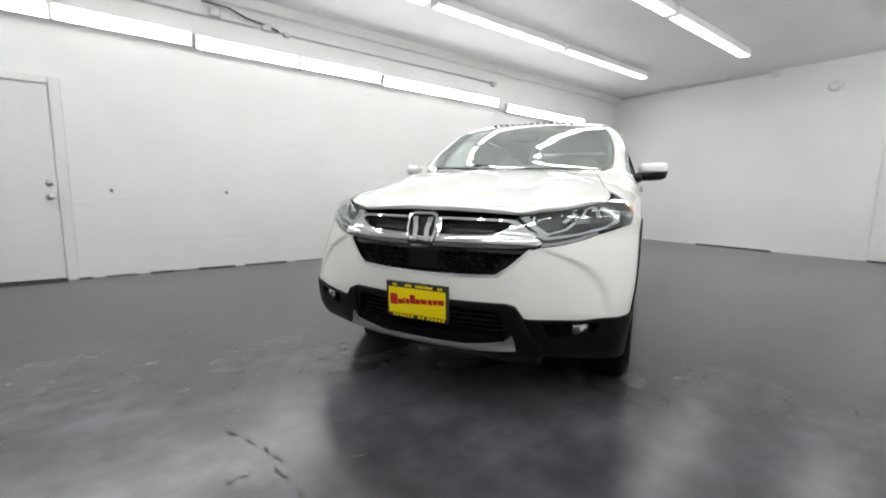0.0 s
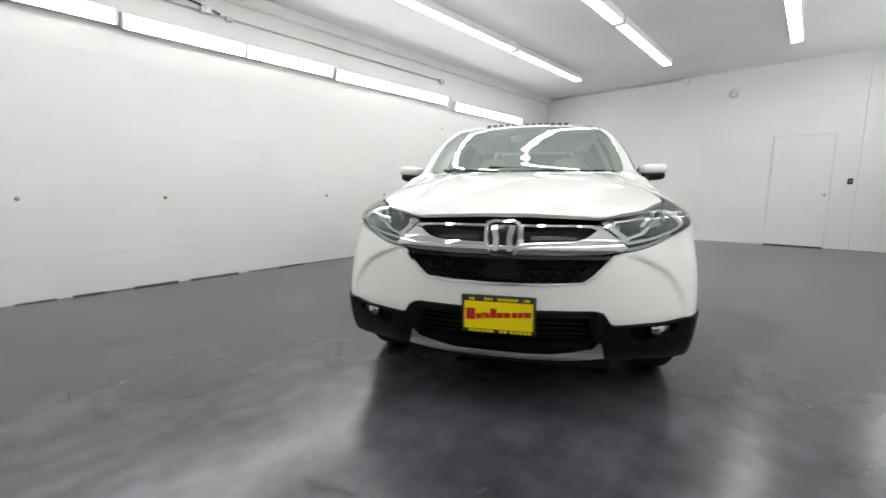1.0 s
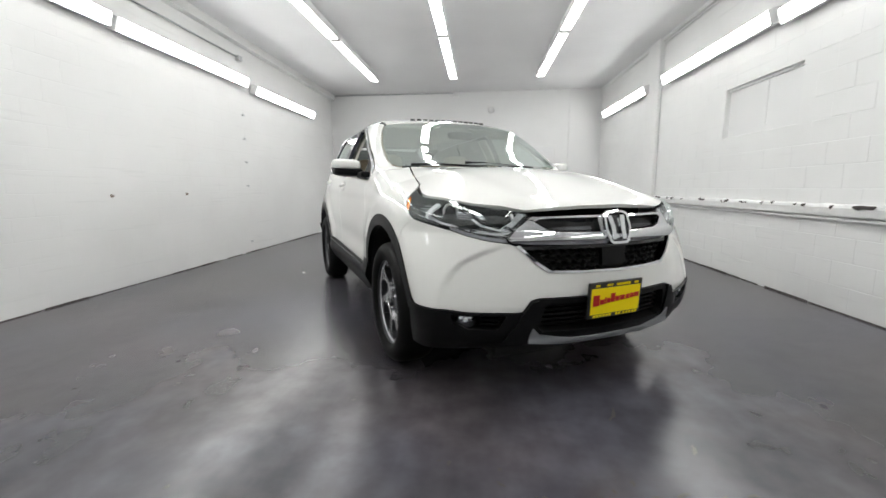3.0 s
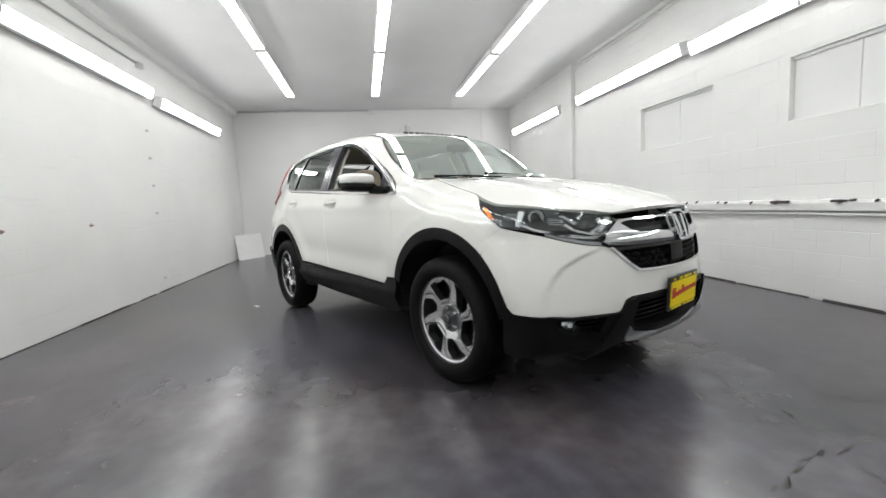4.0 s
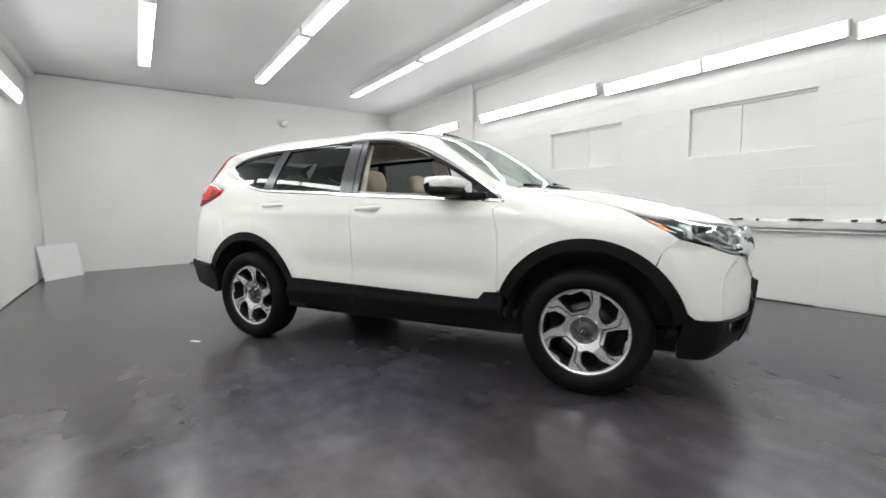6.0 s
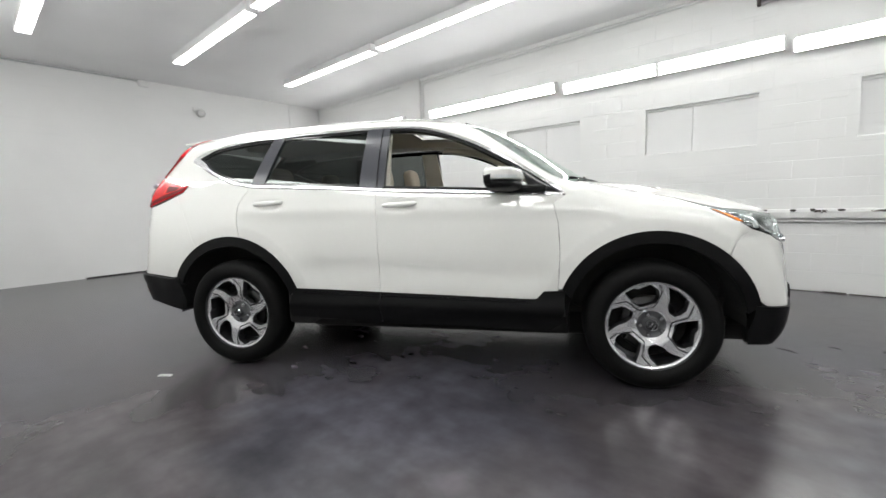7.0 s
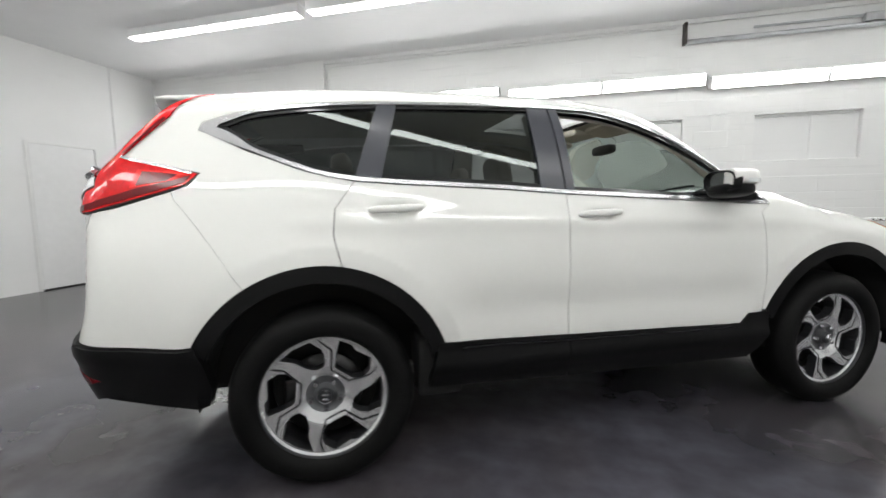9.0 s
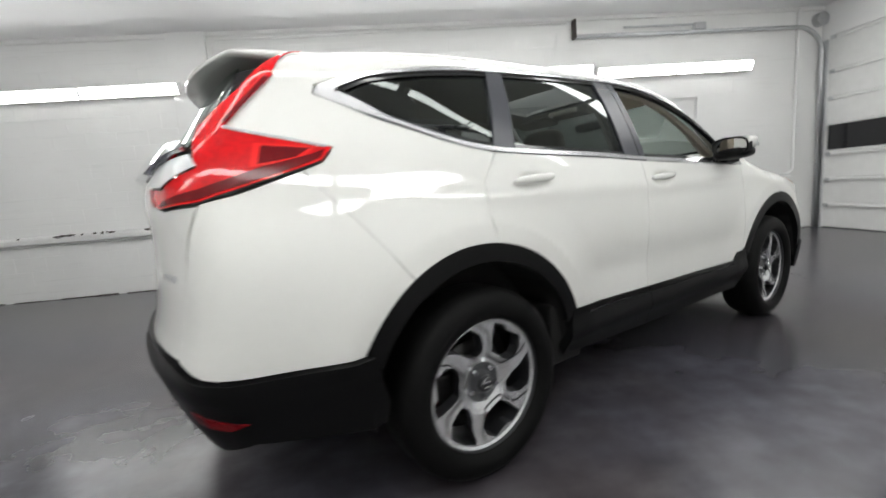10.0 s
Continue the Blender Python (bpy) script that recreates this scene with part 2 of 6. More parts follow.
# chipped ledge and conduit along the south wall
bm = bmesh.new()
nseg = 150
random.seed(4)
lo, hi = -1.75, X1 - 0.15
rows_ = []
for i in range(nseg + 1):
    x = lo + (hi - lo) * i / nseg
    j = random.uniform(-0.007, 0.007)
    rows_.append([bm.verts.new((x, Y0 + 0.005, 0.795)), bm.verts.new((x, Y0 + 0.062 + j * 0.4, 0.797)), bm.verts.new((x, Y0 + 0.066 + j * 0.6, 0.862 + j * 0.5)),
                  bm.verts.new((x, Y0 + 0.052 + j, 0.885 + j)), bm.verts.new((x, Y0 + 0.005, 0.893 + j))])
for r0, r1 in zip(rows_, rows_[1:]):
    for k in range(4):
        bm.faces.new((r0[k], r1[k], r1[k + 1], r0[k + 1]))
bm.faces.new(rows_[0])
bm.faces.new(rows_[-1][::-1])
ledge = tagged(link("wall_ledge", bm, M_TRIM), "white painted ledge with chipped paint", "ledge", kind="structure")
random.seed(11)
x = -1.5
while x < 9.6:
    x += random.choice((0.06, 0.10, 0.16, 0.3, 0.5))
    L, top = random.choice((0.012, 0.02, 0.035, 0.06, 0.09)) * random.uniform(0.7, 1.3), random.uniform(0.006, 0.02)
    if 6.7 < x < 7.6:
        continue
    bm = bmesh.new()
    n = 11
    up, dn = [], []
    z0 = random.uniform(0.868, 0.884)
    for i in range(n):
        s = i / (n - 1) * 2 - 1
        e = (math.sqrt(max(0.0, 1 - s * s)) + 0.03) * random.uniform(0.35, 1.3)
        dn.append(bm.verts.new((x + s * L, Y0 + 0.0735, z0 - e * top)))
        up.append(bm.verts.new((x + s * L + random.uniform(-0.004, 0.004), Y0 + 0.064 - 0.010 * e, z0 + 0.010 + e * 0.006)))
    for i in range(n - 1):
        bm.faces.new((dn[i], dn[i + 1], up[i + 1], up[i]))
    bmesh.ops.solidify(bm, geom=bm.faces[:], thickness=0.003)
    part("paint_chip", bm, M_CHIP, ledge)
bm = bmesh.new()
rod(bm, [(-1.6, Y0 + 0.03, 0.765), (X1 - 0.2, Y0 + 0.03, 0.765)], 0.014)
tagged(link("wall_conduit", bm, M_TRIM, smooth=True), "white painted conduit under the ledge", "conduit", kind="structure")
bm = bmesh.new()
rod(bm, [(6.86, Y0 + 0.02, 2.70), (6.86, Y0 + 0.02, 3.26), (6.80, Y0 + 0.02, 3.31), (1.9, Y0 + 0.02, 3.33)], 0.011)
tagged(link("upper_conduit", bm, M_TRIM, smooth=True), "thin white conduit high on the wall", "conduit", kind="structure")
bm = bmesh.new()
rod(bm, [(0.6, Y1 - 0.025, 3.10), (6.22, Y1 - 0.025, 3.10)], 0.012)
tagged(link("north_conduit", bm, M_GALV, smooth=True), "grey conduit along the wall top", "conduit", kind="structure")
for x, z, s in ((6.12, 3.08, 0.05), (2.05, 3.13, 0.06), (2.30, 3.09, 0.035), (1.45, 3.16, 0.06)):
    jb = empty("junction_box", pose(x, Y1 - 0.03, z), "small grey electrical junction box on the conduit", "junction box", "junction boxes")
    part("body", boxed(-s, s, -0.035, 0.025, -s * 0.8, s * 0.8, 0.006), M_PLASTIC_W if x > 5 else M_GALV, jb)
    part("cover", boxed(-s * 0.9, s * 0.9, -0.040, -0.036, -s * 0.7, s * 0.7, 0.001), M_GALV, jb)
bm = bmesh.new()
rod(bm, [(1.3, Y1 - 0.10, 3.24), (1.6, Y1 - 0.12, 3.22), (1.8, Y1 - 0.07, 3.17), (2.0, Y1 - 0.06, 3.15), (2.2, Y1 - 0.05, 3.11)], 0.012)
tagged(link("cable", bm, M_PLASTIC_K, smooth=True), "loose dark cable by the junction boxes", "cable")


# ---- fluorescent strip lights ----
def strip_light(name, lit):
    """Eight-foot strip along x, hanging below its origin: housing, two diffusers, end caps."""
    e = empty(name, Matrix(), "white fluorescent strip light, switched on", "strip light", "strip lights")
    bm = bmesh.new()
    ends = []
    for x in (-1.235, 1.235):
        ends.append([bm.verts.new((x, y, z)) for y, z in ((-0.074, -0.001), (-0.070, -0.102), (0.070, -0.102), (0.074, -0.001))])
    for k in range(4):
        bm.faces.new((ends[0][k], ends[1][k], ends[1][(k + 1) % 4], ends[0][(k + 1) % 4]))
    bm.faces.new(ends[0][::-1])
    bm.faces.new(ends[1])
    bmesh.ops.recalc_face_normals(bm, faces=bm.faces)
    part("housing", bm, M_HOUSING, e, "white slanted lamp pan")
    for a, c in ((-1.215, -0.022), (0.022, 1.215)):
        part("diffuser", boxed(a, c, -0.068, 0.068, -0.112, -0.098, 0.006, 3), lit, e, "glowing white diffuser", True)
    part("joint_plate", boxed(-0.0205, 0.0205, -0.071, 0.071, -0.1145, -0.1025, 0.003), M_HOUSING, e, "white joint plate")
    for x in (-1.236, 1.216):
        part("end_cap", boxed(x, x + 0.020, -0.070, 0.070, -0.116, -0.100, 0.005), M_HOUSING, e)
    return e


for lit, spots in ((M_TUBE, [pose(8.70 - 1.25 - 2.57 * k, y, CEIL) for y in (4.81, 3.13, 1.33) for k in range(4)]),
                   (M_TUBE_WALL, [pose(x, Y0 + 0.028, z + 0.008, 73) for x, z in ((8.54, 2.715), (5.38, 2.71), (2.79, 2.66), (0.27, 2.61))] + [pose(x, Y1 - 0.026, z + 0.008, -73) for x, z in ((7.66, 2.69), (4.96, 2.75), (2.45, 2.77), (-0.05, 2.79))])):
    first = strip_light("strip_light", lit)
    first.matrix_basis = spots[0]
    for m in spots[1:]:
        copy_thing(first, m)


# ---- doors, gate and wall fittings ----
d = empty("door_1", pose(-0.60, Y1, 0), "white flush service door in a white frame", "door", kind="structure")
part("leaf", boxed(-0.46, 0.46, -0.022, -0.002, 0.03, 2.06, 0.004), M_DOOR, d)
for a, c in ((-0.56, -0.47), (0.47, 0.56)):
    part("jamb", boxed(a, c, -0.045, 0.0, 0, 2.14, 0.005), M_TRIM, d)
part("head", boxed(-0.468, 0.468, -0.045, 0.0, 2.07, 2.14, 0.005), M_TRIM, d)
part("threshold", boxed(-0.466, 0.466, -0.05, 0.0, 0.0, 0.022, 0.003), M_CHIP, d, "dark worn threshold")
for z, rr, ln in ((0.91, 0.026, 0.06), (1.05, 0.022, 0.02)):
    bm = bmesh.new()
    disc_solid(bm, (0.40, -0.022, z), (0, -1, 0), 0.032, 0.030, 0.008)
    disc_solid(bm, (0.40, -0.030, z), (0, -1, 0), rr * 0.6, rr, ln)
    part("knob" if ln > 0.03 else "deadbolt", bm, M_STEEL, d, "round steel knob" if ln > 0.03 else "steel deadbolt", True)

d = empty("door_2", pose(X1, 1.155, 0), "white flush door in the end wall", "door", kind="structure")
part("leaf", boxed(-0.016, -0.002, -0.43, 0.43, 0.025, 2.06, 0.003), M_DOOR, d)
for a, c in ((-0.475, -0.438), (0.438, 0.475)):
    part("jamb", boxed(-0.02, 0, a, c, 0, 2.10, 0.003), M_TRIM, d)
part("head", boxed(-0.02, 0, -0.437, 0.437, 2.065, 2.10, 0.003), M_TRIM, d)
part("threshold", boxed(-0.03, 0, -0.435, 0.435, 0.0, 0.018, 0.002), M_DARK, d, "dark gap strip")
bm = bmesh.new()
disc_solid(bm, (-0.016, -0.37, 0.98), (-1, 0, 0), 0.018, 0.026, 0.05)
part("knob", bm, M_STEEL, d, "round steel knob", True)
tagged(link("baseboard_gap", boxed(X1 - 0.012, X1 - 0.001, 2.92, 4.27, 0.0, 0.022, 0.002), M_DARK), "dark open joint at the foot of the end wall", "floor joint", kind="structure")
s = empty("alarm_siren", pose(X1, 2.29, 2.97), "small white round alarm siren on a bracket", "alarm")
part("base", boxed(-0.02, -0.001, -0.10, 0.10, 0.02, 0.10, 0.006), M_PLASTIC_W, s)
bm = bmesh.new()
disc_solid(bm, (-0.02, 0, 0.02), (-0.9, 0, -0.35), 0.05, 0.085, 0.10)
part("horn", bm, M_PLASTIC_W, s, smooth=True)
bm = bmesh.new()
disc_solid(bm, (-0.112, 0, -0.017), (-0.9, 0, -0.35), 0.055, 0.05, 0.012)
part("grille", bm, M_PLASTIC_W, s, "pale grille")
s = empty("ceiling_box", pose(X1, 3.17, CEIL), "small white box at the ceiling edge", "junction box")
part("body", boxed(-0.07, -0.001, -0.07, 0.07, -0.12, -0.03, 0.008), M_PLASTIC_W, s)
bm = bmesh.new()
rod(bm, [(X1 - 0.02, 3.25, CEIL - 0.03), (X1 - 0.02, Y1 - 0.12, CEIL - 0.03)], 0.012)
tagged(link("east_conduit", bm, M_GALV, smooth=True), "grey conduit along the ceiling edge", "conduit", kind="structure")
s = empty("wall_switch", pose(X1 - 0.001, 0.467, 1.22), "small black control box beside the door", "switch")
part("body", boxed(-0.03, 0, -0.035, 0.035, -0.05, 0.05, 0.006), M_PLASTIC_K, s)
part("button", boxed(-0.036, -0.031, -0.012, 0.012, -0.01, 0.014, 0.002), M_GALV, s)

# rusty anchors and old bracket marks on the north wall
bm = bmesh.new()
disc_solid(bm, (0, 0, 0), (0, -1, 0), 0.020, 0.016, 0.004, 12)
disc_solid(bm, (0, -0.006, 0), (0, -1, 0), 0.012, 0.010, 0.016, 8)
anchor = tagged(link("wall_anchor", bm, M_RUST), "rusty iron anchor stub in the white wall", "anchor", "wall anchors")
anchor.matrix_basis = pose(0.31, Y1 - 0.001, 0.985)
for x, z in ((1.485, 0.98), (3.575, 0.985), (4.70, 0.99)):
    copy_thing(anchor, pose(x, Y1 - 0.001, z))
bm = boxed(-0.03, 0.03, -0.010, 0.0, -0.014, 0.014, 0.003)
clip = tagged(link("wall_bracket", bm, M_GALV), "small painted pipe bracket on the wall", "bracket", "wall brackets")
clip.matrix_basis = pose(6.18, Y1 - 0.001, 2.235)
for z in (1.86, 1.485, 1.10, 0.18):
    copy_thing(clip, pose(6.18, Y1 - 0.001, z))

# leaning board in the far corner
bm = boxed(-0.33, 0.33, -0.006, 0.006, 0, 0.56, 0.002)
brd = tagged(link("leaning_board", bm, M_DOOR), "white offcut board leaning in the corner", "board")
brd.matrix_basis = pose(9.70, 6.10, 0.0, -8, 0, -40)

# overhead gate
gate = empty("overhead_gate", pose(X0, GY0, 0), "white sectional overhead gate with a dark window strip", "gate", kind="structure")
GW = GY1 - GY0
for z0, z1 in ((0.012, 0.40), (0.404, 0.80), (0.804, 1.196), (1.644, 2.04), (2.044, 2.44), (2.444, 2.94)):
    part("panel", boxed(-0.05, -0.012, 0.0, GW, z0, z1, 0.004), M_GATEPANEL, gate)
    part("strut", boxed(-0.012, 0.028, 0.02, GW - 0.02, z1 - 0.05, z1 - 0.015, 0.006), M_GATEPANEL, gate)
    for y in (0.05, GW - 0.12):
        part("hinge", boxed(0.0285, 0.05, y, y + 0.07, z1 - 0.06, z1 - 0.005, 0.004), M_GALV, gate, "galvanised hinge")
part("window_strip", boxed(-0.045, -0.018, 0.03, GW - 0.03, 1.230, 1.610, 0.003), M_TINT, gate, "dark glazed strip")
for z0, z1 in ((1.20, 1.228), (1.612, 1.64)):
    part("strip_frame", boxed(-0.05, -0.010, 0.0, GW, z0, z1, 0.004), M_GATEPANEL, gate)
part("bottom_seal", boxed(-0.05, -0.01, 0.0, GW, 0.0, 0.012), M_PLASTIC_K, gate, "black rubber seal")
trk = empty("gate_track", pose(X0, GY0 - 0.06, 0), "galvanised gate track with a curved top", "gate track", kind="structure")
bm = bmesh.new()
arc = [(0.06 + 0.42 * (1 - math.cos(a)), 0, 2.70 + 0.42 * math.sin(a)) for a in [math.pi / 2 * k / 10 for k in range(11)]]
rod(bm, [(0.06, 0, 0.0)] + arc + [(4.05, 0, 3.13)], 0.030, 8)
part("rail", bm, M_GALV, trk, smooth=True)
part("angle", boxed(0.002, 0.03, -0.05, 0.05, 0.0, 2.9, 0.003), M_GALV, trk, "galvanised mounting angle")
part("end_stop", boxed(4.04, 4.075, -0.05, 0.05, 3.10, 3.36, 0.004), M_CHIP, trk, "dark end bracket")
part("spring_clamp", boxed(2.02, 2.20, -0.03, 0.03, 3.155, 3.25, 0.006), M_GALV, trk, "galvanised spring clamp")
part("spring", boxed(2.2, 3.3, -0.014, 0.014, 3.215, 3.243, 0.010), M_GALV, trk, "extension spring")
bm = bmesh.new()
disc_solid(bm, (0.10, -0.06, 3.22), (0, 1, 0), 0.10, 0.10, 0.10, 20)
part("cable_drum", bm, M_GALV, trk, "grey cable drum")
bm = bmesh.new()
rod(bm, [(-1.50, Y0 + 0.03, 0.90), (-1.72, Y0 + 0.03, 0.90), (-1.80, Y0 + 0.03, 0.98), (-1.80, Y0 + 0.03, 2.95), (-1.80, Y0 + 0.03, CEIL - 0.02)], 0.022)
tagged(link("riser_conduit", bm, M_TRIM, smooth=True), "white painted conduit riser beside the gate", "conduit", kind="structure")

# ---- the car's outer form: an implicit body, f forward, y sideways, z up from the front axle's middle on the ground ----
BF = np.array([-3.68, -3.4, -3.05, -2.66, -2.3, -1.6, -0.5, 0.0, 0.3, 0.6, 0.9])
BZ = np.array([0.20, 0.50, 0.75, 0.95, 1.10, 1.20, 1.40, 1.55, 1.70])
BW = np.array([
    (0.7, 0.79, 0.85, 0.86, 0.855, 0.85, 0.85, 0.86, 0.868, 0.86, 0.82),
    (0.74, 0.82, 0.88, 0.895, 0.89, 0.885, 0.885, 0.895, 0.898, 0.885, 0.84),
    (0.75, 0.82, 0.88, 0.898, 0.9, 0.897, 0.898, 0.905, 0.903, 0.885, 0.82),
    (0.72, 0.79, 0.85, 0.882, 0.895, 0.895, 0.896, 0.898, 0.888, 0.86, 0.78),
    (0.67, 0.735, 0.8, 0.858, 0.876, 0.88, 0.875, 0.862, 0.848, 0.81, 0.72),
    (0.642, 0.702, 0.767, 0.832, 0.849, 0.85, 0.845, 0.83, 0.818, 0.77, 0.68),
    (0.57, 0.62, 0.68, 0.752, 0.77, 0.77, 0.772, 0.755, 0.738, 0.67, 0.58),
    (0.512, 0.552, 0.607, 0.671, 0.687, 0.688, 0.69, 0.66, 0.638, 0.57, 0.48),
    (0.415, 0.455, 0.505, 0.566, 0.581, 0.57, 0.55, 0.53, 0.508, 0.46, 0.37)])
TF = np.array([-3.75, -3.45, -3.2, -2.9, -2.5, -2.1, -1.7, -1.4, -1.2, -1.02, -0.86, -0.74, -0.56, -0.39, -0.27, -0.20, -0.05, 0.15, 0.35, 0.55, 0.70, 0.82, 0.95])
TZ = np.array([1.516, 1.581, 1.613, 1.646, 1.669, 1.675, 1.671, 1.662, 1.644, 1.614, 1.565, 1.505, 1.400, 1.290, 1.220, 1.196, 1.178, 1.145, 1.100, 1.046, 0.999, 0.957, 0.90])
NZ = np.array([0.15, 0.24, 0.32, 0.45, 0.60, 0.72, 0.82, 0.90, 0.97, 1.06, 1.3])
NF = np.array([0.70, 0.77, 0.845, 0.893, 0.905, 0.900, 0.886, 0.862, 0.815, 0.70, 0.3])
RZ = np.array([0.15, 0.30, 0.42, 0.52, 0.62, 0.72, 0.90, 1.05, 1.15, 1.22, 1.35, 1.50, 1.62, 1.75])
RF = np.array([-3.40, -3.54, -3.61, -3.648, -3.658, -3.632, -3.612, -3.606, -3.610, -3.590, -3.480, -3.37, -3.30, -3.22])


HANDLES = ((-1.44, 1.078), (-2.355, 1.112))          # where the door handles sit (f, z)


def herm(xk, yk, x):
    """Smooth interpolation through knots; yk may hold a column for each x."""
    d = np.gradient(yk, xk, axis=0)
    i = np.clip(np.searchsorted(xk, x) - 1, 0, len(xk) - 2)
    h = xk[i + 1] - xk[i]
    t = np.clip((x - xk[i]) / h, -0.3, 1.3)
    if yk.ndim == 1:
        a, b, p, q = yk[i], yk[i + 1], d[i], d[i + 1]
    else:
        j = np.arange(len(x))
        a, b, p, q = yk[i, j], yk[i + 1, j], d[i, j], d[i + 1, j]
    t2, t3 = t * t, t * t * t
    return (2 * t3 - 3 * t2 + 1) * a + (t3 - 2 * t2 + t) * h * p + (-2 * t3 + 3 * t2) * b + (t3 - t2) * h * q


def smax(a, b, k):
    h = np.maximum(k - np.abs(a - b), 0) / k
    return np.maximum(a, b) + h * h * k * 0.25


def bell(x, s):
    return np.exp(-(x / s) ** 2)


def body(p):
    """Below zero inside the body, above it outside; p is an array of points."""
    f, y, z = p[:, 0], np.abs(p[:, 1]), p[:, 2]
    rows = np.array([herm(BF, w, f) for w in BW])
    side = herm(BZ, rows, z)
    for fc in (0.0, -2.66):                                   # flared shoulders over the wheels
        d = np.hypot(f - fc, z - 0.375)
        swell = np.clip((0.745 - d) / 0.150, 0, 1) ** 2
        side = side + 0.013 * swell * np.clip((z - 0.35) / 0.25, 0, 1)
    mid = np.clip((f + 2.25) / 0.25, 0, 1) * np.clip((-0.42 - f) / 0.2, 0, 1)
    side = side - 0.011 * bell(z - 0.66 + 0.02 * (f + 1.3), 0.085) * mid     # hollow above the sill
    side = side + 0.006 * bell(z - 1.035 + 0.02 * (f + 1.3), 0.040) * np.clip((f + 3.05) / 0.5, 0, 1)          # shoulder line through the handles
    for fc, zc in HANDLES:
        side = side - 0.016 * np.exp(-np.abs((f - fc) / 0.075) ** 3 - np.abs((z - zc + 0.010) / 0.030) ** 3)
    g = y - side
    sweep = np.clip((-f - 0.05) / 0.25, 0, 1) * np.clip((f + 2.2) / 0.9, 0, 1)
    top = herm(TF, TZ, f + 0.19 * sweep * (y / 0.65) ** 2)
    hood = np.clip((f + 0.35) / 0.3, 0, 1)
    top = top - (0.030 + 0.040 * hood - 0.018 * sweep) * (y / 0.68) ** 2.4
    top = top + 0.012 * hood * bell(y - 0.50 + 0.10 * f, 0.10)               # raised bonnet shoulders
    g = smax(g, (z - top) * 0.93, 0.09 - 0.045 * np.clip((f - 0.1) / 0.3, 0, 1))
    a = np.interp(z, [0.3, 0.5, 0.8, 1.0], [0.27, 0.31, 0.46, 0.54])
    nose = herm(NZ, NF, z) - a * y ** 2 - 0.28 * np.clip(y - 0.45, 0, 1) ** 3
    rim = np.interp(z, [0.45, 0.52, 0.60, 0.66, 0.70, 0.74, 0.80], [0.848, 0.836, 0.812, 0.772, 0.73, 0.66, 0.50])
    pad = np.clip((rim + 0.01 - y) / 0.055, 0, 1) * np.clip((y - 0.45) / 0.25, 0, 1)
    pad = pad * pad * (3 - 2 * pad)
    nose = nose - 0.016 * pad                                # shallow corner pockets in the bumper
    brow = np.clip((y - 0.38) / 0.20, 0, 1)
    nose = nose + 0.045 * brow * brow * (3 - 2 * brow) * np.clip((z - 0.84) / 0.12, 0, 1)     # upright lamp corners under the bonnet edge
    g = smax(g, f - nose, 0.10 - 0.06 * np.clip((z - 0.86) / 0.08, 0, 1))
    tail = herm(RZ, RF, z) - 0.015 + 0.19 * y ** 2 + 0.5 * np.clip(y - 0.45, 0, 1) ** 3
    return smax(g, tail - f, 0.09)


def cast(o, w, far=1.6):
    """Where rays from inside the body leave it, and the normals there."""
    lo, hi = np.zeros(len(o)), np.full(len(o), far)
    for _ in range(26):
        m = (lo + hi) / 2
        out = body(o + w * m[:, None]) > 0
        hi = np.where(out, m, hi)
        lo = np.where(out, lo, m)
    p = o + w * lo[:, None]
    n = np.zeros_like(p)
    for k in range(3):
        e = np.zeros(3)
        e[k] = 0.004
        n[:, k] = body(p + e) - body(p - e)
    return p, n / np.linalg.norm(n, axis=1)[:, None]


# ---- car paint, glass and trim ----
def glass(name, tint, gloss_rough=0.0, face=0.07):
    """A thin pane: clear tint straight through, mirror gloss by Fresnel."""
    m = bpy.data.materials.new(name)
    m.use_nodes = True
    nt = m.node_tree
    nt.nodes.remove(nt.nodes["Principled BSDF"])
    out = nt.nodes["Material Output"]
    tr = nt.nodes.new("ShaderNodeBsdfTransparent")
    tr.inputs["Color"].default_value = (*tint, 1)
    gl = nt.nodes.new("ShaderNodeBsdfGlossy")
    gl.inputs["Roughness"].default_value = gloss_rough
    gl.inputs["Color"].default_value = (0.93, 1.0, 0.965, 1)
    lw = nt.nodes.new("ShaderNodeLayerWeight")
    lw.inputs["Blend"].default_value = 0.5
    pw = nt.nodes.new("ShaderNodeMath")
    pw.operation = "POWER"
    pw.inputs[1].default_value = 5.0
    nt.links.new(lw.outputs["Facing"], pw.inputs[0])
    fr = nt.nodes.new("ShaderNodeMath")
    fr.operation = "MULTIPLY_ADD"
    fr.inputs[1].default_value, fr.inputs[2].default_value = 1 - face, face
    nt.links.new(pw.outputs[0], fr.inputs[0])
    mx = nt.nodes.new("ShaderNodeMixShader")
    nt.links.new(fr.outputs[0], mx.inputs[0])
    nt.links.new(tr.outputs[0], mx.inputs[1])
    nt.links.new(gl.outputs[0], mx.inputs[2])
    nt.links.new(mx.outputs[0], out.inputs["Surface"])
    return m


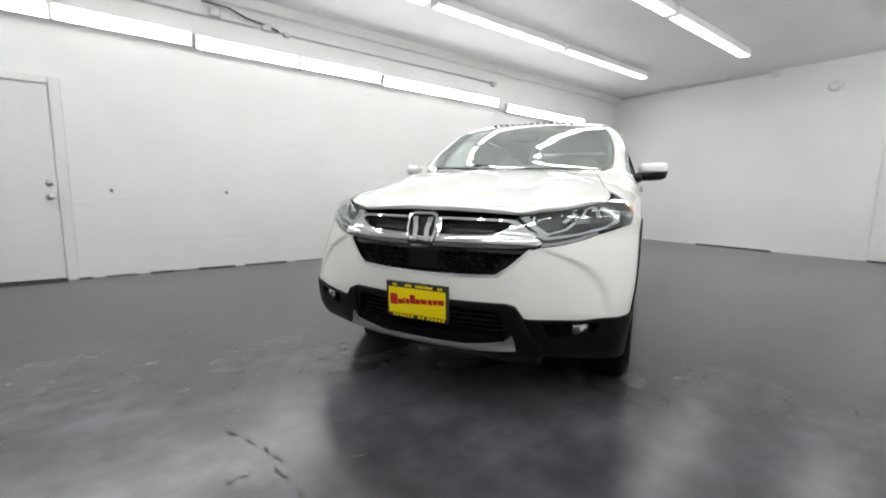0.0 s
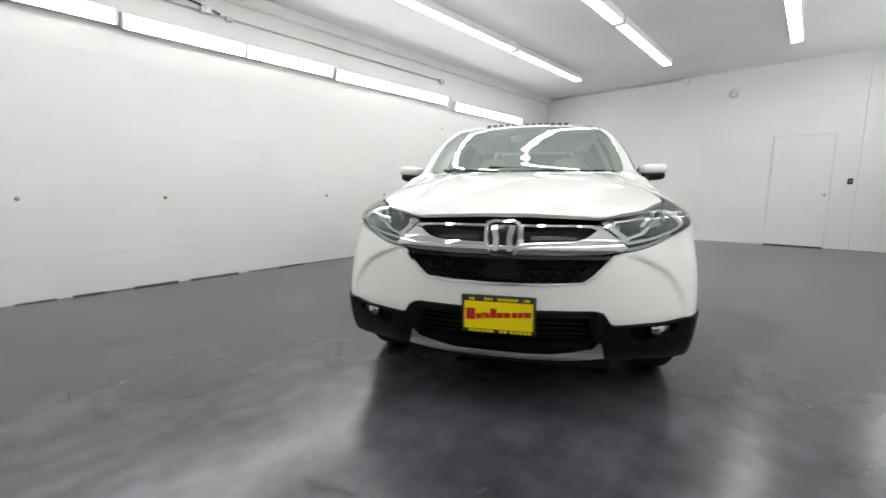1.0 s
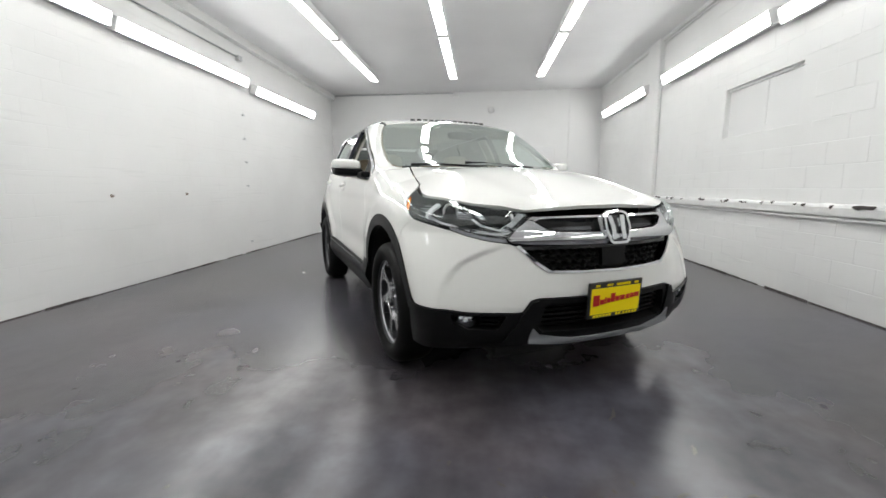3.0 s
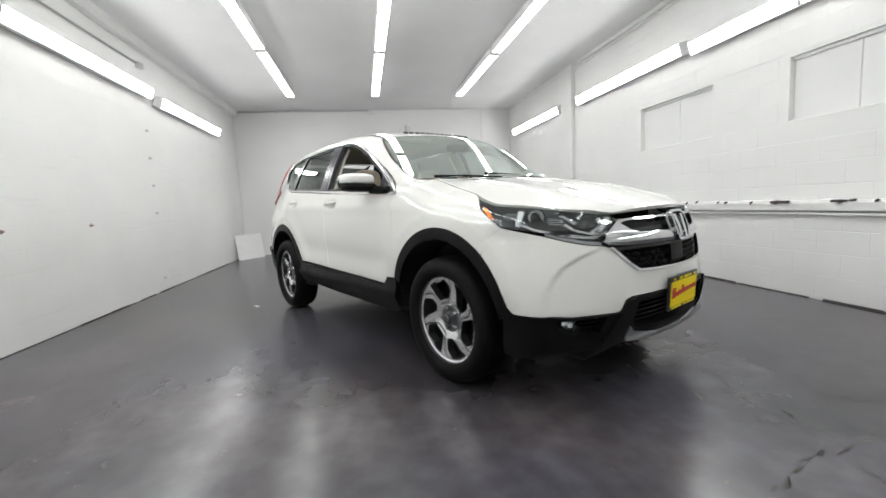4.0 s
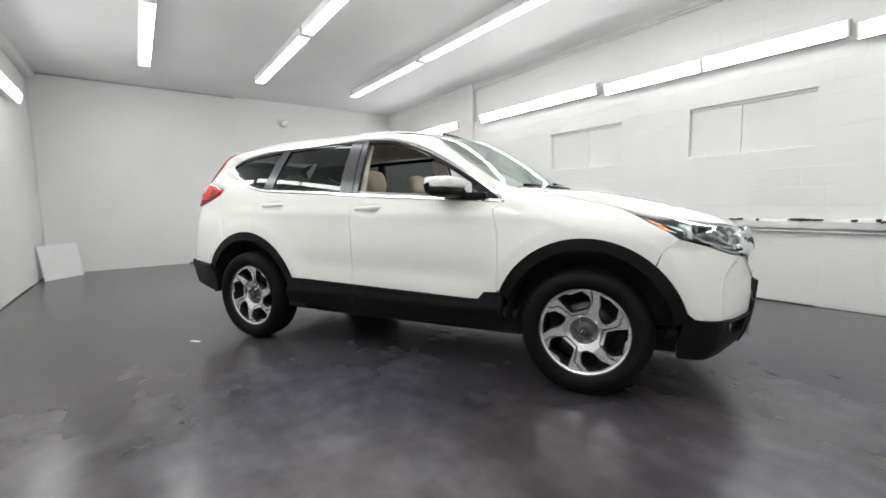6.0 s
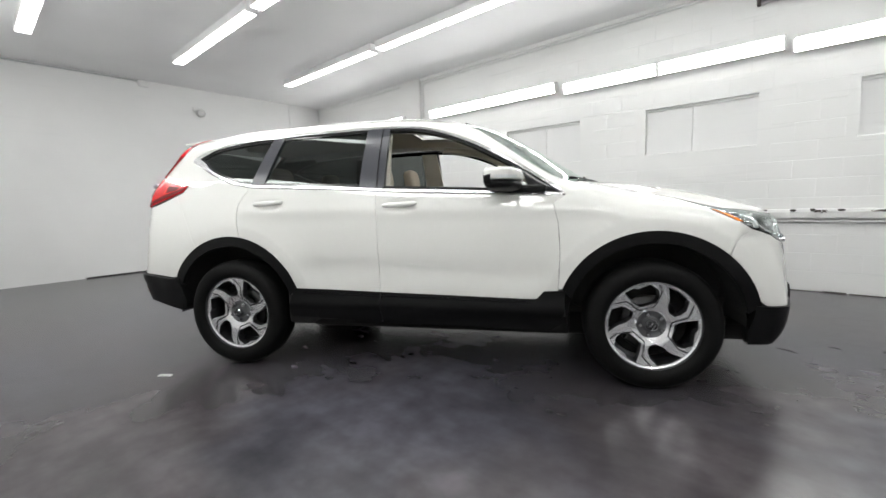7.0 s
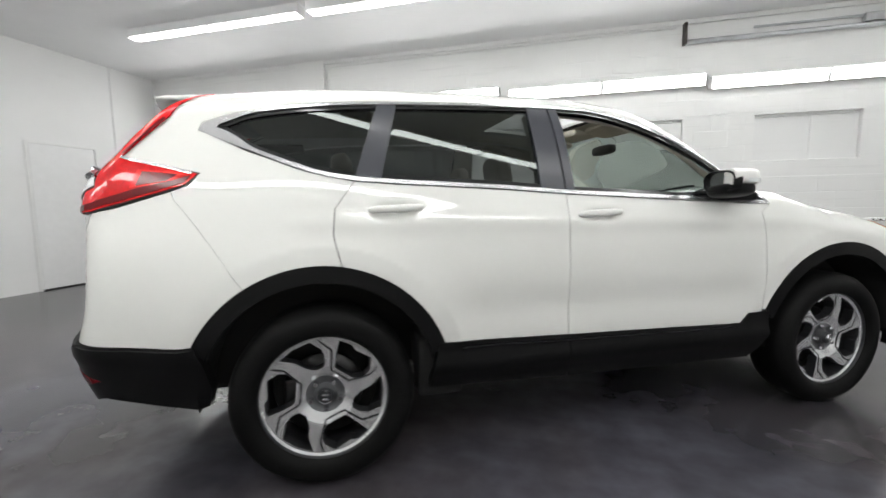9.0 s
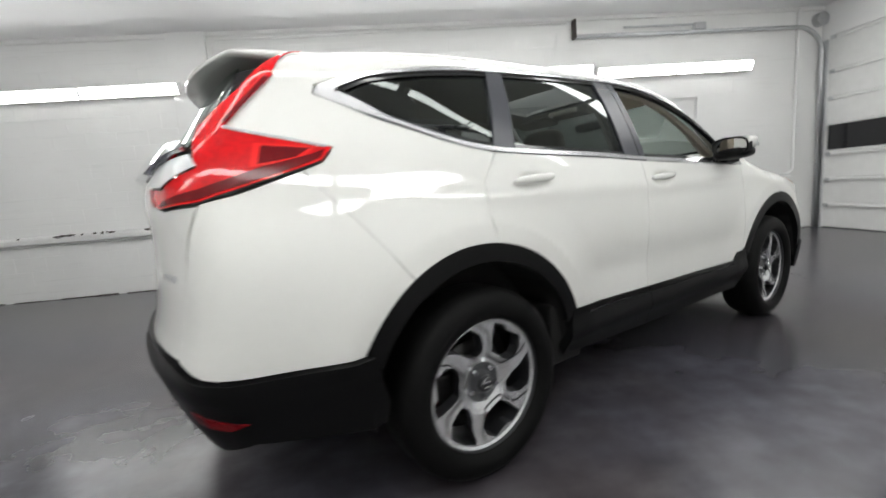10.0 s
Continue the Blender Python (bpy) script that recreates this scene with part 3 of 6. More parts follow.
M_PAINT = plain("pearl_white_paint", (0.735, 0.735, 0.707), 0.5, coat=1.0, grain=0.012, scale=500, spec=0.3)
M_PAINT.node_tree.nodes["Principled BSDF"].inputs["Coat IOR"].default_value = 1.55
M_CLAD = plain("black_textured_plastic", (0.0045, 0.0045, 0.0048), 0.44, grain=0.15, scale=300, bump=0.08, spec=0.15)
M_GLOSSK = plain("gloss_black_trim", (0.008, 0.008, 0.009), 0.12)
M_PILLAR = plain("pillar_film", (0.05, 0.052, 0.062), 0.22)
M_CHROME = plain("chrome", (0.66, 0.67, 0.685), 0.07, 1.0)
M_SATIN = plain("satin_silver", (0.29, 0.30, 0.315), 0.34, 0.75)
M_RUBBER = plain("tyre_rubber", (0.005, 0.005, 0.005), 0.6, grain=0.2, scale=120, bump=0.15, spec=0.12)
M_ALLOY = plain("machined_alloy", (0.80, 0.81, 0.825), 0.24, 0.82, grain=0.05, scale=80)
M_ALLOYM = plain("grey_alloy", (0.125, 0.128, 0.134), 0.32, 0.5)
M_ALLOYK = plain("dark_paint_and_shade_alloy", (0.045, 0.046, 0.05), 0.32, 0.6)
M_DISC = plain("brake_disc_iron", (0.06, 0.06, 0.06), 0.4, 1.0, grain=0.2, scale=50)
M_UNDER = plain("underbody_black", (0.006, 0.006, 0.006), 0.85)
M_BEIGE = plain("beige_leather", (0.50, 0.43, 0.34), 0.5, grain=0.08, scale=150, bump=0.15)
M_BEIGE2 = plain("pale_headliner", (0.60, 0.57, 0.50), 0.85, grain=0.06, scale=200)
M_DASH = plain("dark_dashboard", (0.15, 0.145, 0.138), 0.6, grain=0.1, scale=200, bump=0.1)
M_WS = glass("windscreen_glass", (0.60, 0.70, 0.65), face=0.58)
M_CLEAR = glass("clear_side_glass", (0.82, 0.91, 0.865))
M_PRIV = glass("privacy_glass", (0.13, 0.142, 0.138), face=0.04)
M_LENS = glass("clear_lamp_lens", (0.93, 0.94, 0.95))
M_RED = plain("red_lamp_lens", (0.68, 0.006, 0.010), 0.22, coat=0.6, grain=0.22, scale=60, spec=0.1)
M_RED3 = plain("bright_red_lamp_lens", (0.85, 0.02, 0.02), 0.15, spec=0.3)
M_RED2 = plain("deep_red_lamp_lens", (0.15, 0.003, 0.006), 0.14, grain=0.3, scale=70, spec=0.3)
M_AMBER = plain("amber_reflector", (0.80, 0.20, 0.02), 0.15, coat=1.0)
M_YELLOW = plain("yellow_plate", (0.83, 0.66, 0.006), 0.45, spec=0.2)
M_BRIGHT = plain("satin_bright_trim", (0.66, 0.66, 0.67), 0.24, 0.9)
M_REDINK = plain("red_ink", (0.45, 0.015, 0.01), 0.4)
M_MIRROR = plain("mirror_glass", (0.85, 0.86, 0.86), 0.01, 1.0)
M_WHITELAMP = plain("frosted_lamp_white", (0.7, 0.72, 0.72), 0.2, coat=1.0)

M_BOWL = plain("lamp_reflector", (0.62, 0.625, 0.63), 0.16, 1.0)
M_LAMPBACK = plain("grey_lamp_housing", (0.065, 0.066, 0.069), 0.24, 0.8)
CAR = empty("car", pose(2.352, 2.335, 0, 0, 0, 207.913), "white compact SUV with black lower cladding, parked on the floor", "car")


# ---- panels draped on the body ----
def top_pts(rows):
    o = np.array([(f, y, 0.6) for f, y in rows], float)
    return cast(o, np.tile([0.0, 0, 1], (len(o), 1)))[0]


def raised(f, z):
    """The upper rear of the body sits a little further back and higher than drawn."""
    k = np.clip((-np.asarray(f, float) - 2.25) / 0.75, 0, 1) * np.clip((np.asarray(z, float) - 1.06) / 0.14, 0, 1)
    return f - 0.034 * k, z + 0.020 * k


def side_pts(rows):
    o = np.array([(fz[0], 0, fz[1]) for fz in (raised(f, z) for f, z in rows)], float)
    return cast(o, np.tile([0.0, 1, 0], (len(o), 1)))[0]


def nose_pts(rows):
    o = np.array([(0.0, y, z) for y, z in rows], float)
    return cast(o, np.tile([1.0, 0, 0], (len(o), 1)))[0]


def tail_pts(rows):
    o = np.array([(-2.7, y, raised(-3.5, z)[1]) for y, z in rows], float)
    return cast(o, np.tile([-1.0, 0, 0], (len(o), 1)))[0]


def proj_side():
    return (lambda p: p[:, [0, 2]]), (lambda q: (np.column_stack((q[:, 0], 0 * q[:, 0], q[:, 1])), np.tile([0.0, 1, 0], (len(q), 1))))


def proj_top():
    return (lambda p: p[:, [0, 1]]), (lambda q: (np.column_stack((q[:, 0], q[:, 1], 0 * q[:, 0] + 0.6)), np.tile([0.0, 0, 1], (len(q), 1))))


def proj_tail():
    return (lambda p: p[:, [1, 2]]), (lambda q: (np.column_stack((0 * q[:, 0] - 2.7, q[:, 0], q[:, 1])), np.tile([-1.0, 0, 0], (len(q), 1))))


def proj_round(fc, k=0.85):
    """Round an upright axis at fc."""
    return (lambda p: np.column_stack((k * np.arctan2(p[:, 1], p[:, 0] - fc), p[:, 2])),
            lambda q: (np.column_stack((0 * q[:, 0] + fc, 0 * q[:, 0], q[:, 1])), np.column_stack((np.cos(q[:, 0] / k), np.sin(q[:, 0] / k), 0 * q[:, 0]))))


def proj_back(fc, k=0.85):
    """Round an upright axis at fc, counted from the tail."""
    return (lambda p: np.column_stack((k * np.arctan2(p[:, 1], fc - p[:, 0]), p[:, 2])),
            lambda q: (np.column_stack((0 * q[:, 0] + fc, 0 * q[:, 0], q[:, 1])), np.column_stack((-np.cos(q[:, 0] / k), np.sin(q[:, 0] / k), 0 * q[:, 0]))))


def proj_barrel(zc, k=0.7):
    """Round a level axis along the car at height zc."""
    return (lambda p: np.column_stack((p[:, 0], k * np.arctan2(p[:, 2] - zc, p[:, 1]))),
            lambda q: (np.column_stack((q[:, 0], 0 * q[:, 0], 0 * q[:, 0] + zc)), np.column_stack((0 * q[:, 0], np.cos(q[:, 1] / k), np.sin(q[:, 1] / k)))))


def refine(q, step, soft=False):
    """Closed line with points no further apart than step; soft rounds it through its points."""
    q = np.asarray(q, float)
    out = []
    n = len(q)
    for i in range(n):
        a, b, c, d = q[i - 1], q[i], q[(i + 1) % n], q[(i + 2) % n]
        k = max(1, int(np.ceil(np.linalg.norm(c - b) / step)))
        for j in range(k):
            t = j / k
            if soft:
                out.append(0.5 * (2 * b + (c - a) * t + (2 * a - 5 * b + 4 * c - d) * t * t + (3 * b - a - 3 * c + d) * t ** 3))
            else:
                out.append(b + (c - b) * t)
    return np.array(out)


def inside(q, loop):
    x, y = q[:, 0], q[:, 1]
    r = np.zeros(len(q), bool)
    for (x0, y0), (x1, y1) in zip(loop, np.roll(loop, -1, 0)):
        hit = (y0 > y) != (y1 > y)
        if y1 != y0:
            r ^= hit & (x < (x1 - x0) * (y - y0) / (y1 - y0) + x0)
    return r


from mathutils.geometry import delaunay_2d_cdt


def drape(outline, projection, step=0.035, holes=(), offset=0.0, soft=False, lift=None):
    """Points, normals, triangles and edge loops of a panel lying on the body within an outline."""
    to2, ray = projection
    loops = [refine(to2(np.asarray(outline)), step * 0.6, soft)] + [refine(to2(np.asarray(h)), step * 0.6, soft) for h in holes]
    lo, hi = loops[0].min(0), loops[0].max(0)
    gx, gy = np.meshgrid(np.arange(lo[0], hi[0], step), np.arange(lo[1], hi[1], step * 0.9))
    gx = gx + (np.arange(gx.shape[0]) % 2)[:, None] * step / 2
    g = np.column_stack((gx.ravel(), gy.ravel()))
    keep = inside(g, loops[0])
    for h in loops[1:]:
        keep &= ~inside(g, h)
    g = g[keep]
    edge = np.vstack(loops)
    if len(g):
        near = np.min(np.hypot(g[:, None, 0] - edge[None, :, 0], g[:, None, 1] - edge[None, :, 1]), axis=1)
        g = g[near > step * 0.38]
    q = np.vstack((edge, g))
    cons, start, rings = [], 0, []
    for l in loops:
        ids = list(range(start, start + len(l)))
        rings.append(ids)
        cons += [(ids[i], ids[(i + 1) % len(ids)]) for i in range(len(ids))]
        start += len(l)
    vs, _, fs, orig, _, _ = delaunay_2d_cdt([Vector(v) for v in q], cons, [], 0, 1e-6)
    back = {}
    for i, o in enumerate(orig):
        for k in o:
            back[k] = i
    q2 = np.array([(v.x, v.y) for v in vs])
    c = np.array([q2[list(f)].mean(0) for f in fs])
    ok = inside(c, loops[0])
    for h in loops[1:]:
        ok &= ~inside(c, h)
    tris = [tuple(f) for f, k in zip(fs, ok) if k]
    rings = [[back[i] for i in r] for r in rings]
    o, w = ray(q2)
    p, n = cast(o, w)
    off = offset if lift is None else offset + lift(p)[:, None]
    p = p + n * off
    a, b_, d = (p[[t[i] for t in tris]] for i in range(3))
    flip = np.einsum("ij,ij->i", np.cross(b_ - a, d - a), n[[t[0] for t in tris]]) < 0
    tris = [t[::-1] if k else t for t, k in zip(tris, flip)]
    if lift is not None:
        t = np.array(tris)
        fn = np.cross(p[t[:, 1]] - p[t[:, 0]], p[t[:, 2]] - p[t[:, 0]])
        n = np.zeros_like(p)
        for k in range(3):
            np.add.at(n, t[:, k], fn)
        n /= np.linalg.norm(n, axis=1)[:, None] + 1e-12
    return p, n, tris, rings


def emit(name, shape, material, parent, thick=0.012, mirror=False, label="", rim=True):
    """A panel as a mesh with turned-in edges. mirror: on the car's right instead of its left."""
    p, n, tris, rings = shape
    p, n = p.copy(), n.copy()
    if mirror:
        p[:, 1] *= -1
        n[:, 1] *= -1
        tris = [t[::-1] for t in tris]
    verts, normals, faces = list(map(tuple, p)), list(map(tuple, n)), list(tris)
    if rim and thick:
        for r in rings:
            base = len(verts)
            m = len(r)
            for i in r:
                verts.append(tuple(p[i]))
                normals.append((0, 0, 0))
            for i in r:
                verts.append(tuple(p[i] - n[i] * thick))
                normals.append((0, 0, 0))
            for k in range(m):
                a, b_ = base + k, base + (k + 1) % m
                faces.append((a, b_, b_ + m, a + m))
    me = bpy.data.meshes.new(name)
    me.from_pydata(verts, [], faces)
    me.polygons.foreach_set("use_smooth", [True] * len(me.polygons))
    me.normals_split_custom_set_from_vertices(normals)
    me.materials.append(material)
    ob = new(name, me)
    ob.parent = parent
    if label:
        ob["label"] = label
    return ob


def pair(name, shape, material, parent=None, label="", thick=0.012):
    """The same panel on the right and on the left."""
    return [emit(name, shape, material, parent or CAR, thick, m, label) for m in (True, False)]


def both(half):
    """A whole outline from its half, listed from the middle to the middle."""
    h = np.asarray(half)
    m = h[::-1] * np.array([1, -1, 1])
    m = m[np.abs(m[:, 1]) > 1e-6]
    return np.vstack((h, m))


def arch(fc, r, a0, a1, n=22, squash=1.0):
    """Points (f, z) on a wheel arch from angle a0 to a1, counted from straight ahead."""
    return [(fc + r * math.cos(radians(a0 + (a1 - a0) * i / (n - 1))), 0.375 + r * squash * math.sin(radians(a0 + (a1 - a0) * i / (n - 1)))) for i in range(n)]


SIDE, TOP, TAILP = proj_side(), proj_top(), proj_tail()
NOSE, BACK = proj_round(-0.1), proj_back(-2.4)
BARREL, FENDB = proj_barrel(1.02), proj_barrel(0.72)
AR = 0.515          # outer radius of the arch openings in the white panels

# bonnet, windscreen, roof
hood_edge = [(-0.150, 0), (-0.175, 0.2), (-0.265, 0.45), (-0.372, 0.60), (-0.10, 0.668), (0.137, 0.715), (0.20, 0.745), (0.30, 0.765), (0.345, 0.762), (0.40, 0.738), (0.457, 0.703), (0.537, 0.662), (0.614, 0.618), (0.675, 0.560), (0.728, 0.480), (0.750, 0.42), (0.775, 0.32), (0.795, 0.2), (0.806, 0)]
emit("bonnet", drape(both(top_pts(hood_edge)), TOP, 0.035), M_PAINT, CAR, 0.02)
ws_edge = [(-0.205, 0), (-0.235, 0.2), (-0.325, 0.45), (-0.425, 0.630), (-0.450, 0.668), (-0.50, 0.693), (-0.575, 0.702), (-0.756, 0.690), (-0.93, 0.640), (-1.02, 0.590), (-0.95, 0.40), (-0.905, 0.2), (-0.888, 0)]
emit("windscreen", drape(both(top_pts(ws_edge)), TOP, 0.03), M_WS, CAR, 0.004, label="clear green-tinted windscreen")
cowl_edge = [(-0.158, 0), (-0.183, 0.2), (-0.273, 0.45), (-0.378, 0.60), (-0.392, 0.650), (-0.418, 0.628), (-0.320, 0.45), (-0.230, 0.2), (-0.200, 0)]
emit("cowl", drape(both(top_pts(cowl_edge)), TOP, 0.03, offset=-0.012), M_CLAD, CAR, 0.02, label="black cowl panel")
roof_edge = [(-0.898, 0), (-0.915, 0.2), (-0.960, 0.40), (-1.028, 0.578), (-1.5, 0.588), (-2.2, 0.580), (-2.8, 0.535), (-3.08, 0.492), (-3.10, 0.25), (-3.11, 0)]
sun_hole = top_pts([(-1.12, -0.36), (-1.12, 0.36), (-1.62, 0.37), (-1.62, -0.37)])
emit("roof", drape(both(top_pts(roof_edge)), TOP, 0.04, holes=[sun_hole]), M_PAINT, CAR, 0.02)
ditch = top_pts([(-1.04, 0.582), (-1.5, 0.592), (-2.2, 0.584), (-2.8, 0.539), (-3.07, 0.497), (-3.07, 0.505), (-2.8, 0.547), (-2.2, 0.592), (-1.5, 0.600), (-1.04, 0.590)])
pair("roof_moulding", drape(ditch, TOP, 0.03, offset=-0.003), M_GLOSSK, label="black roof ditch moulding", thick=0.01)

# window line
dlo_low = [(-0.470, 1.108), (-0.62, 1.112), (-1.03, 1.134), (-1.34, 1.151), (-1.61, 1.166), (-1.865, 1.186), (-2.134, 1.201), (-2.34, 1.210), (-2.53, 1.222), (-2.69, 1.258), (-2.895, 1.337)]
dlo_tip = [(-3.078, 1.418)]
dlo_top = [(-3.062, 1.446), (-2.957, 1.486), (-2.82, 1.517), (-2.63, 1.544), (-2.42, 1.564), (-2.17, 1.576), (-1.86, 1.582), (-1.63, 1.584), (-1.50, 1.580), (-1.35, 1.566), (-1.19, 1.524), (-1.02, 1.456), (-0.86, 1.372), (-0.70, 1.278), (-0.54, 1.172)]
DLO = side_pts(dlo_low + dlo_tip + dlo_top)


def shrink(loop3, projection, d):
    """The outline moved inward on the body by d."""
    to2, ray = projection
    q = refine(to2(loop3), 0.05, True)
    area = np.sum(q[:, 0] * np.roll(q[:, 1], -1) - q[:, 1] * np.roll(q[:, 0], -1))
    t = np.roll(q, -1, 0) - np.roll(q, 1, 0)
    t /= np.linalg.norm(t, axis=1)[:, None] + 1e-9
    nrm = np.column_stack((-t[:, 1], t[:, 0])) * (1 if area > 0 else -1)
    return cast(*ray(q + nrm * d))[0]


DLO_S = shrink(DLO, BARREL, 0.0)
DLO_IN = shrink(DLO, BARREL, 0.013)
DLO_IN[:, 0] += 0.055 * np.clip((-2.90 - DLO_IN[:, 0]) / 0.13, 0, 1)
pair("window_trim", drape(DLO_S, BARREL, 0.03, holes=[DLO_IN], offset=0.004), M_BRIGHT, label="bright satin window surround", thick=0.014)
# black seal just inside the bright trim, then panes and pillars
DLO_SEAL = shrink(DLO, BARREL, 0.029)
DLO_SEAL[:, 0] += 0.055 * np.clip((-2.90 - DLO_SEAL[:, 0]) / 0.13, 0, 1)
pair("window_seal", drape(DLO_IN, BARREL, 0.03, holes=[DLO_SEAL], offset=-0.004), M_GLOSSK, label="black window seal", thick=0.02)


def slab(f0b, f1b, f0t, f1t, zb0, zb1, zt0, zt1):
    return side_pts([(f0b, zb0), (f1b, zb1), (f1t, zt1), (f0t, zt0)])


pair("middle_pillar", drape(slab(-1.548, -1.592, -1.552, -1.596, 1.155, 1.158, 1.585, 1.585), BARREL, 0.03, offset=-0.001), M_PILLAR, label="dark pillar film", thick=0.03)
pair("middle_pillar", drape(slab(-1.600, -1.712, -1.602, -1.706, 1.160, 1.168, 1.585, 1.585), BARREL, 0.03, offset=-0.001), M_PILLAR, label="dark pillar film", thick=0.03)
pair("rear_pillar", drape(slab(-2.405, -2.505, -2.315, -2.395, 1.205, 1.212, 1.560, 1.556), BARREL, 0.03, offset=-0.001), M_PILLAR, label="dark pillar film", thick=0.03)
rear_pane = side_pts([(-1.70, 1.168), (-2.0, 1.185), (-2.42, 1.205), (-2.37, 1.40), (-2.325, 1.553), (-2.0, 1.572), (-1.70, 1.578)])
pair("rear_door_window", drape(rear_pane, BARREL, 0.03, offset=-0.009), M_PRIV, label="dark privacy glass", thick=0.004)
qtr_pane = side_pts([(-2.49, 1.210), (-2.60, 1.228), (-2.72, 1.270), (-2.90, 1.345), (-3.045, 1.416), (-2.95, 1.475), (-2.82, 1.508), (-2.63, 1.536), (-2.39, 1.559)])
pair("quarter_window", drape(qtr_pane, BARREL, 0.03, offset=-0.009), M_PRIV, label="dark privacy glass", thick=0.004)
pair("front_door_window", drape(side_pts([(-0.70, 1.098), (-1.03, 1.116), (-1.55, 1.145), (-1.55, 1.160), (-1.03, 1.130), (-0.70, 1.112)]), BARREL, 0.03, offset=-0.014), M_CLEAR, label="clear side glass, wound down", thick=0.004)
sail = side_pts([(-0.478, 1.110), (-0.66, 1.114), (-0.70, 1.270), (-0.60, 1.210)])
pair("mirror_sail", drape(sail, BARREL, 0.025, offset=-0.002), M_GLOSSK, label="black mirror corner panel", thick=0.02)

# roof side rails with the screen pillars
rail = np.vstack((top_pts([(-0.395, 0.655), (-0.440, 0.685), (-0.495, 0.705), (-0.570, 0.714), (-0.756, 0.702), (-0.93, 0.652), (-1.03, 0.600), (-1.5, 0.604), (-2.2, 0.596), (-2.8, 0.551), (-3.07, 0.509), (-3.11, 0.500)]),
                  side_pts([(-3.208, 1.482), (-3.285, 1.402), (-3.088, 1.402), (-3.070, 1.452), (-2.959, 1.492), (-2.82, 1.523), (-2.632, 1.550), (-2.42, 1.570), (-2.17, 1.582), (-1.86, 1.588), (-1.63, 1.590), (-1.50, 1.586), (-1.345, 1.572),
                             (-1.185, 1.530), (-1.015, 1.462), (-0.855, 1.378), (-0.695, 1.284), (-0.535, 1.178), (-0.465, 1.112), (-0.42, 1.112)])))
pair("roof_rail", drape(rail, BARREL, 0.03), M_PAINT)

# wings, doors, rear quarters
fender = np.vstack((side_pts([(-0.505, 0.572), (-0.495, 0.79), (-0.503, 0.94), (-0.530, 1.06), (-0.465, 1.104)]),
                    top_pts([(-0.385, 0.655), (-0.372, 0.612), (-0.10, 0.678), (0.137, 0.725), (0.185, 0.756)]),
                    side_pts([(0.302, 0.986), (0.40, 0.934), (0.452, 0.898), (0.378, 0.836)] + arch(0.0, AR, 48, 158, 26))))
pair("front_wing", drape(fender, FENDB, 0.018), M_PAINT)
front_door = side_pts([(-0.5085, 0.552), (-0.4985, 0.79), (-0.5065, 0.94), (-0.5335, 1.06), (-0.472, 1.102), (-0.62, 1.106), (-1.03, 1.128), (-1.34, 1.145), (-1.597, 1.160), (-1.5905, 0.934), (-1.5885, 0.528), (-0.71, 0.505), (-0.626, 0.506), (-0.585, 0.550)])
fd = pair("front_door", drape(front_door, SIDE, 0.016), M_PAINT, thick=0.02)
rear_door = np.vstack((side_pts([(-1.592, 0.528), (-1.594, 0.934), (-1.6005, 1.160), (-1.865, 1.180), (-2.134, 1.195), (-2.34, 1.204), (-2.502, 1.212), (-2.585, 1.111), (-2.599, 1.012), (-2.577, 0.910)]),
                       side_pts([(f, z) for f, z in arch(-2.66, AR, 79.6, 20, 18)]), side_pts([(-2.19, 0.548)])))
rd = pair("rear_door", drape(rear_door, SIDE, 0.016), M_PAINT, thick=0.02)
lamp_low = [(-3.105, 1.192), (-3.25, 1.152), (-3.385, 1.118)]
lamp_top = [(-3.060, 1.240), (-3.12, 1.255), (-3.257, 1.286), (-3.362, 1.312)]
SEAM = [(-2.9965, 0.914), (-3.0865, 1.037), (-3.1625, 1.142)]
quarter = np.vstack((side_pts([(-2.506, 1.214), (-2.589, 1.111), (-2.603, 1.012), (-2.581, 0.910)] + arch(-2.66, AR, 80.1, 121.4, 16) + SEAM + [(-3.170, 1.1735)] + lamp_low[:1] + lamp_top),
                     side_pts([(-3.308, 1.374), (-3.27, 1.418), (-3.085, 1.418), (-2.900, 1.330), (-2.692, 1.252), (-2.60, 1.230)])))
pair("rear_quarter", drape(quarter, BACK, 0.020), M_PAINT)
corner = np.vstack((side_pts(arch(-2.66, AR, 121.8, 152, 12) + [(-3.16, 0.612), (-3.30, 0.618)]), tail_pts([(0.74, 0.630), (0.605, 0.655), (0.604, 0.70), (0.654, 0.90), (0.703, 1.104)]),
                    side_pts(lamp_low[:0:-1] + [(-3.1735, 1.1725)] + [(f - 0.0018, z) for f, z in SEAM[::-1]])))
pair("bumper_corner", drape(corner, BACK, 0.032), M_PAINT, label="white upper bumper corner")

# handles
def handle(fc, zc, mirror):
    bm = bmesh.new()
    bmesh.ops.create_uvsphere(bm, u_segments=24, v_segments=10, radius=1)
    y = float(side_pts([(fc + 0.13, zc)])[0][1])
    for v in bm.verts:
        c = v.co.copy()
        v.co = Vector((fc + 0.112 * math.copysign(abs(c.x) ** 0.62, c.x), y + 0.014 + 0.013 * c.y - 0.010 * c.x * c.x, zc + 0.016 * math.copysign(abs(c.z) ** 0.8, c.z) + 0.006 * c.x))
        if mirror:
            v.co.y *= -1
    if mirror:
        bmesh.ops.reverse_faces(bm, faces=bm.faces)
    return bm


for (fc, zc), doors in zip(HANDLES, (fd, rd)):
    for k, mirror in enumerate((True, False)):
        part("door_handle", handle(fc, zc, mirror), M_PAINT, doors[k], "body-coloured pull handle", True)

